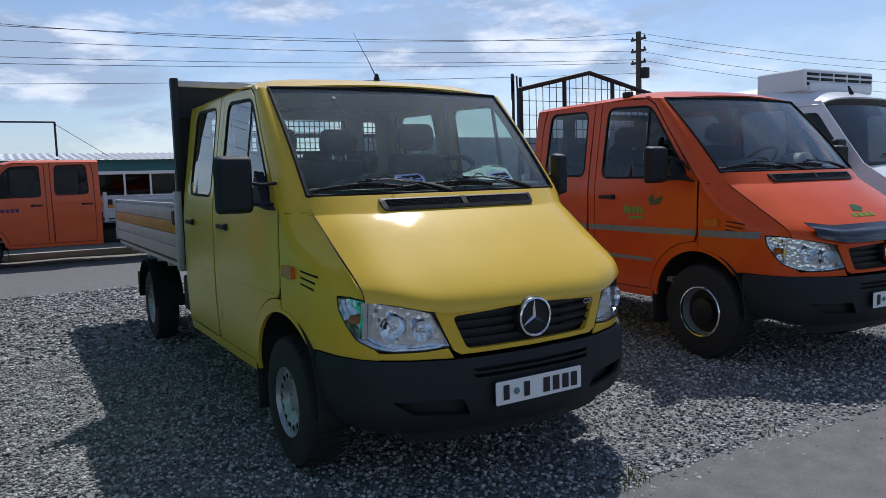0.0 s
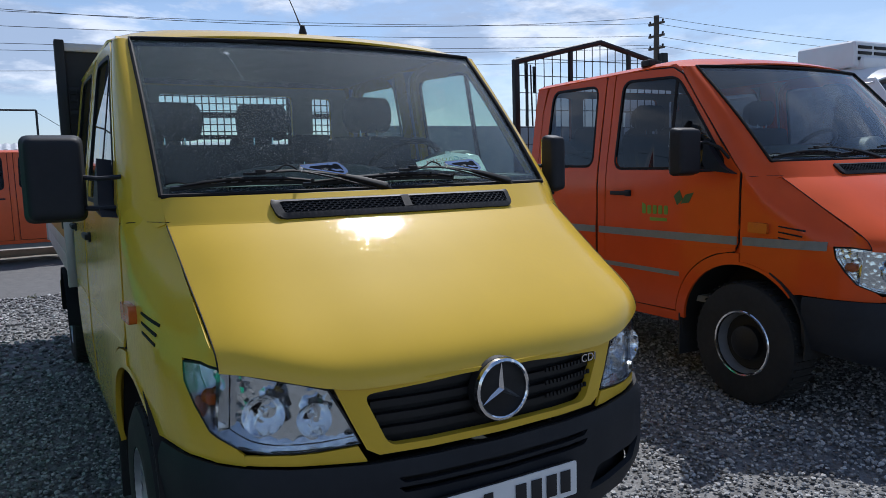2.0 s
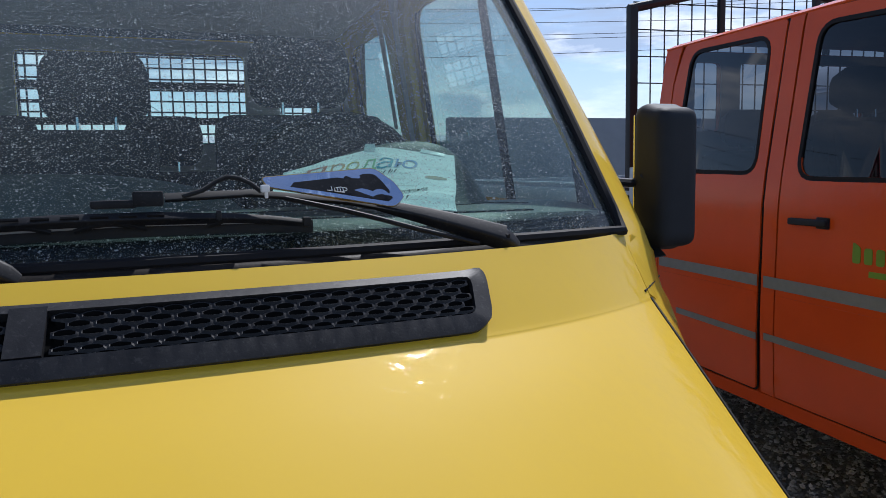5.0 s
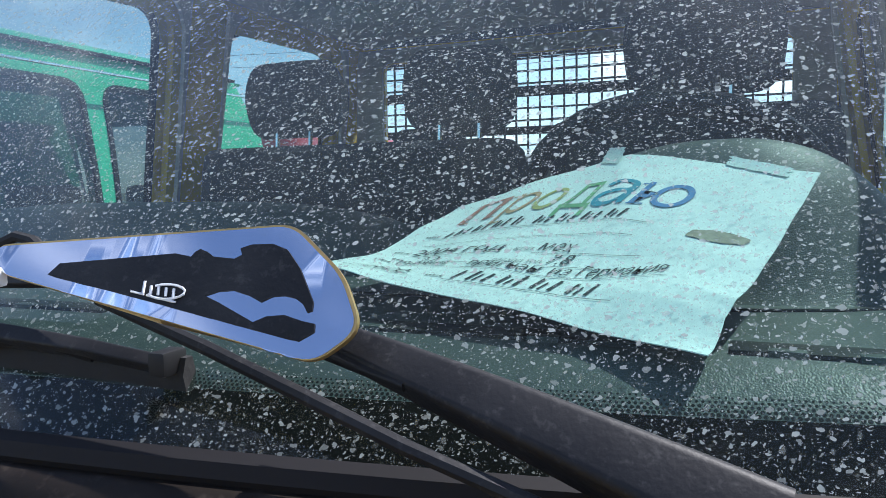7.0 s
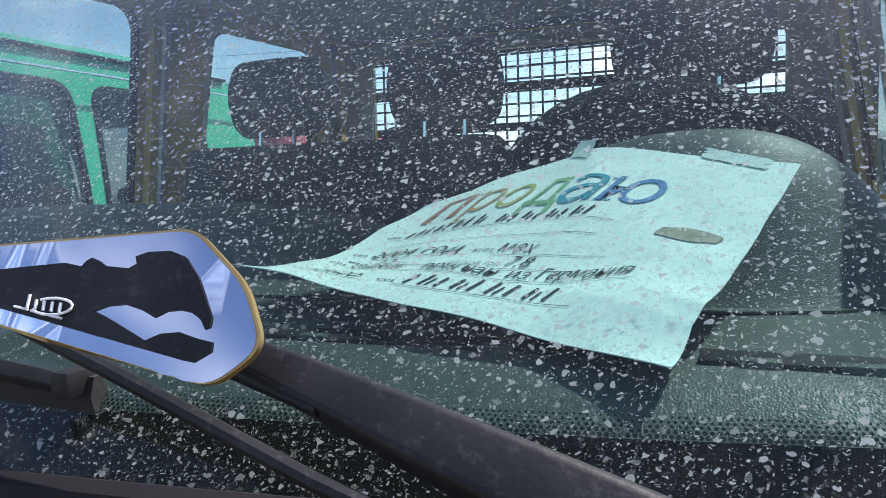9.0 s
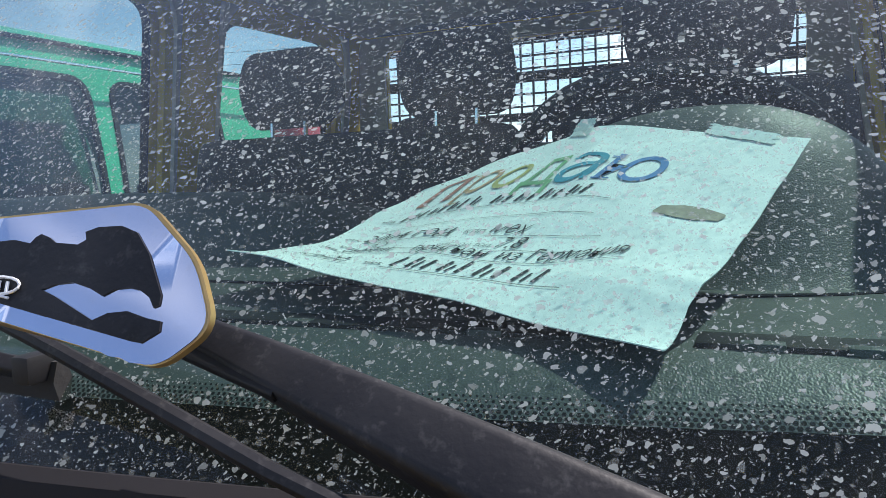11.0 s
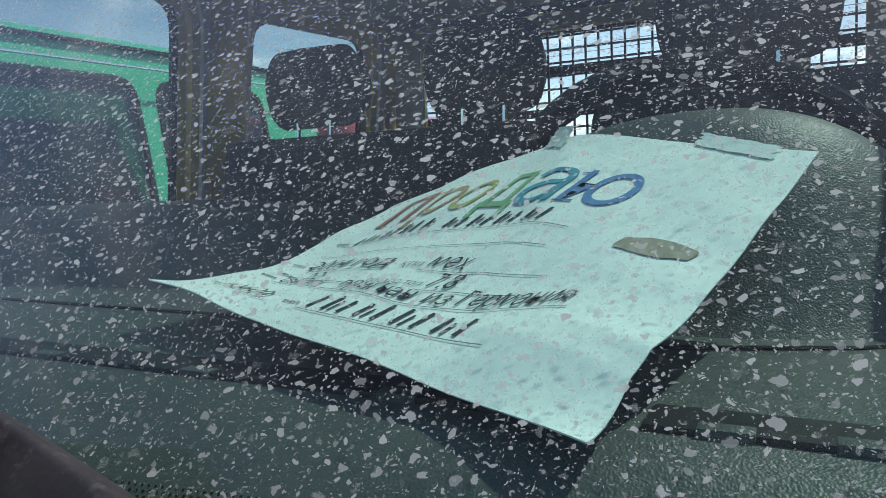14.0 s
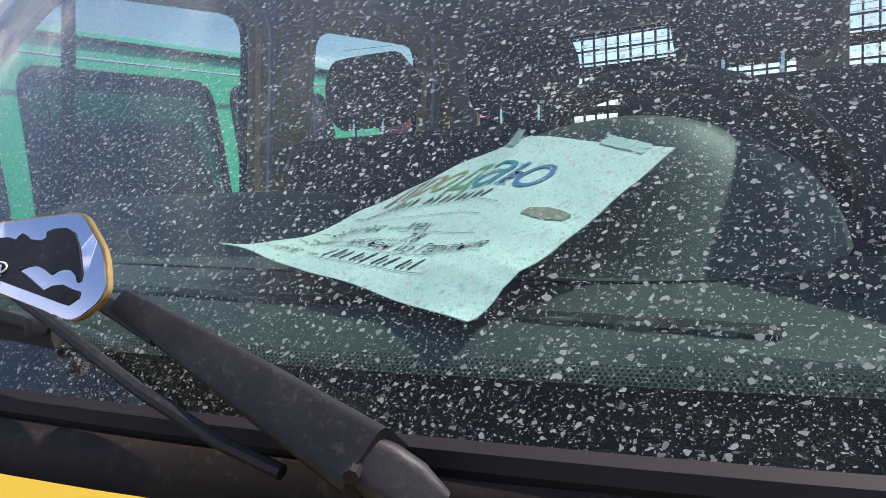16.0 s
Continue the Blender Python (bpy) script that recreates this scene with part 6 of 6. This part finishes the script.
for _s in (1, -1):
    part("side_wall", panel([(0.15, 0.35), (5.5, 0.35), (5.5, 2.40), (1.55, 2.40), (0.92, 1.58), (0.12, 1.05)], [rounded([(1.12, 1.62), (2.0, 1.60), (2.0, 2.25), (1.58, 2.25)], 0.06)], lambda a, b: Vector((_s * (0.96 - 0.10 * max(0, b - 1.5) ** 1.3), a, b)), 0.2, 0.02, 0.1, VAN_MID), WHITE, van)
    part("side_pane", panel([(1.12, 1.62), (2.0, 1.60), (2.0, 2.25), (1.58, 2.25)], [], lambda a, b: Vector((_s * (0.95 - 0.10 * max(0, b - 1.5) ** 1.3), a, b)), 0.2, 0.0), DARKGLASS, van)
    part("mirror", box(_s * 1.10, 1.15, 1.72, 0.20, 0.10, 0.32, 0.04, 3), BLACK, van)
    part("headlight", box(_s * 0.72, 0.10, 0.98, 0.30, 0.12, 0.20, 0.04, 3), LAMPSHELL, van)
    for _y in (1.0, 4.6):
        wheel(van, _s * 0.84, _y, 0.345, _s)
part("inner_wall", box(0, 3.0, 1.3, 1.8, 0.05, 1.9), LINING, van)
part("wiper", tube([(0.3, 0.84, 1.60), (-0.1, 0.90, 1.70), (-0.5, 0.95, 1.68)], 0.010, 6), BLACK, van)
unit = new("cooling_unit")
unit.parent = van
part("casing", box(0.08, 2.28, 2.72, 1.56, 0.75, 0.30, 0.05, 3), WHITE, unit)
part("fairing", box(0.08, 1.98, 2.62, 1.4, 0.25, 0.16, 0.06, 3), WHITE, unit)
for _j in range(3):
    for _k in range(5):
        part("grille_slot", box(-0.52 + 0.30 * _k, 1.905, 2.665 + 0.065 * _j, 0.25, 0.03, 0.036, 0.008), BLACK, unit)
part("roof_aerial", tube([(-0.1, 1.62, 2.50), (-0.12, 1.66, 2.62)], 0.03, 8, 0.012), BLACK, van)

# ---- red van behind the minibus ----
RED = mat("red_paint", (0.42, 0.035, 0.045), 0.35, var=0.1, scale=6, coat=0.6)
red = thing("van", "red van with a rounded roof parked behind the minibus", "van", pose(-4.32, 8.0, 0))
part("body", box(0, 0, 1.32, 1.9, 2.9, 1.96, 0.36, 5), RED, red)
part("windscreen", box(0, -1.40, 1.72, 1.40, 0.12, 0.55, 0.05, 3), DARKGLASS, red)
part("bumper", box(0, -1.42, 0.48, 1.7, 0.16, 0.24, 0.05, 3), PLASTIC, red)
for _s in (-1, 1):
    part("side_pane", box(_s * 0.925, 0.1, 1.75, 0.06, 1.6, 0.50, 0.02, 2), DARKGLASS, red)
    part("headlight", box(_s * 0.66, -1.40, 0.88, 0.34, 0.14, 0.20, 0.04, 3), LAMPSHELL, red)
    for _y in (-0.85, 0.95):
        wheel(red, _s * 0.80, _y, 0.352, _s)
DECAL = mat("purple_vinyl", (0.06, 0.03, 0.12), 0.5, var=0.2)
for _k in range(5):
    part("decal_bar", panel([(ly(1.30 + 0.085 * _k), 1.12), (ly(1.36 + 0.085 * _k), 1.12), (ly(1.36 + 0.085 * _k), 1.19), (ly(1.30 + 0.085 * _k), 1.19)], [], skin(1, 0.006), 0.05, 0.002), DECAL, far_van)

# ---- far side of the yard ----
TEAL = mat("teal_cabin_paint", (0.035, 0.17, 0.19), 0.6, var=0.25, scale=4, bump=0.2, bump_scale=20)
TIN = mat("corrugated_tin", (0.55, 0.56, 0.57), 0.45, metal=0.4, var=0.3, scale=6)
cabin = thing("kiosk", "teal site cabin with white-framed windows and a tin roof", "cabin", pose(-6, 20, 0))
_cw = [[(a, 0.95), (a + 2.2, 0.95), (a + 2.2, 1.98), (a, 1.98)] for a in (0.6, 3.5, 6.15)]
_flatmap = lambda a, b: Vector((a, 0, b))
part("wall", panel([(0, 0), (14, 0), (14, 2.35), (0, 2.35)], _cw, _flatmap, 1.0, 0.06, 1.0, Vector((7, 3, 1))), TEAL, cabin)
part("back_wall", box(7, 2.6, 1.2, 14, 0.05, 2.4), TEAL, cabin)
for _w in _cw:
    _f = new("window")
    _f.parent = cabin
    part("window_frame", panel(grow(_w, 0.05), [grow(_w, -0.05)], lambda a, b: Vector((a, -0.03, b)), 1, 0.06, 1, Vector((7, 3, 1))), WHITE, _f)
    for _q in (0.36, 0.68):
        part("mullion", box(_w[0][0] + 2.2 * _q, -0.01, 1.465, 0.05, 0.05, 1.0), WHITE, _f)
    part("pane", box(_w[0][0] + 1.1, 0.02, 1.465, 2.15, 0.008, 1.0), DARKGLASS, _f)
part("roof", sheet(lambda u, v: Vector((-0.3 + 14.6 * u, -0.35 + 3.2 * v, 2.36 + 0.30 * v + 0.018 * math.sin(u * 14.6 * 2 * math.pi / 0.22))), 400, 2, 0.01, Vector((7, 1, 0))), TIN, cabin)
tagged(link_mesh("kerb", box(-2, 16.2, 0.06, 30, 0.2, 0.16, 0.02), mat("pale_concrete", (0.30, 0.29, 0.27), 0.9, var=0.3, scale=4), None), "low pale concrete kerb along the lane", "kerb", kind="structure")
post = thing("lamp_bracket", "thin steel post with a long horizontal arm", "post")
part("post", tube([(-0.62, 21.5, 0), (-0.62, 21.5, 3.5)], 0.03, 8), DARKSTEEL, post)
part("arm", tube([(-0.62, 21.5, 3.5), (-4.5, 21.5, 3.48)], 0.025, 8), DARKSTEEL, post)
part("stay", tube([(-0.62, 21.5, 3.45), (0.75, 21.4, 2.5)], 0.008, 6), DARKSTEEL, post)
wallm = mat("grey_sheet_wall", (0.24, 0.26, 0.29), 0.7, var=0.15, scale=3)
tagged(link_mesh("wall_yard", box(13.5, 17.5, 1.4, 14, 0.3, 2.9, 0.02), wallm, None), "long plain grey yard wall", "wall", kind="structure")
tagged(link_mesh("trim_wall", box(13.5, 17.3, 0.5, 14, 0.12, 0.06), WHITE, None), "pale rail at the foot of the wall", "rail", kind="structure")

WOOD = mat("weathered_pole", (0.10, 0.085, 0.07), 0.9, var=0.4, scale=10)
WIRE = mat("cable_black", (0.03, 0.032, 0.035), 0.6, var=0.1)
pole = thing("utility_pole", "dark utility pole with crossarms and insulators", "pole")
PX, PY = 24.6, 23.1
part("pole_shaft", tube([(PX, PY, -0.2), (PX, PY, 8.25)], 0.17, 10, 0.12), WOOD, pole)
for _z in (7.9, 7.35, 6.8):
    part("crossarm", box(PX, PY, _z, 0.12, 0.9, 0.10, 0.01, m=None), WOOD, pole)
    for _d in (-0.38, 0.38):
        part("insulator", lathe([(0, 0.12), (0.04, 0.10), (0.05, 0.03), (0.02, 0.0)], (PX, PY + _d, _z + 0.05), "z", 10), BLACK, pole)
part("transformer_box", box(PX + 0.15, PY - 0.25, 6.3, 0.35, 0.3, 0.5, 0.03), DARKSTEEL, pole)
for _k, (_za, _xb, _yb, _zb, _sag) in enumerate(((8.2, -26, 30, 9.9, 1.9), (7.9, -26, 33, 8.7, 0.9), (7.35, -26, 33, 8.05, 0.8), (6.95, -26, 33, 7.1, 0.7), (6.8, -26, 33, 6.6, 0.6), (6.3, -26, 33, 5.3, 0.4))):
    _a, _e = Vector((PX, PY, _za)), Vector((_xb, _yb, _zb))
    _pts = [_a.lerp(_e, i / 24) - Vector((0, 0, 4 * _sag * (i / 24) * (1 - i / 24))) for i in range(25)]
    tagged(link_mesh("cable", tube(_pts, 0.010, 6), WIRE, None), "thin black overhead power cable", "cable", "overhead cables")
    _e2 = _a + Vector((26, -9, -1.4 - 0.2 * _k))
    if _k < 4:
        tagged(link_mesh("cable", tube([_a.lerp(_e2, i / 12) - Vector((0, 0, 2.4 * (i / 12) * (1 - i / 12))) for i in range(13)], 0.009, 6), WIRE, None), "thin black overhead power cable", "cable", "overhead cables")
mast = thing("lattice_mast", "distant grey lattice mast", "mast")
part("mast_shaft", merge(*[tube([(44 + dx, 59 + dy, 0), (44 + dx * 0.5, 59 + dy * 0.5, 11.8)], 0.09, 5) for dx, dy in ((-0.4, -0.4), (0.4, -0.4), (0, 0.5))]), DARKSTEEL, mast)
for _k in range(6):
    part("antenna_panel", box(44 + 0.5 * (-1) ** _k, 58.6, 9.6 + 0.35 * _k, 0.25, 0.2, 1.2), DARKSTEEL, mast)
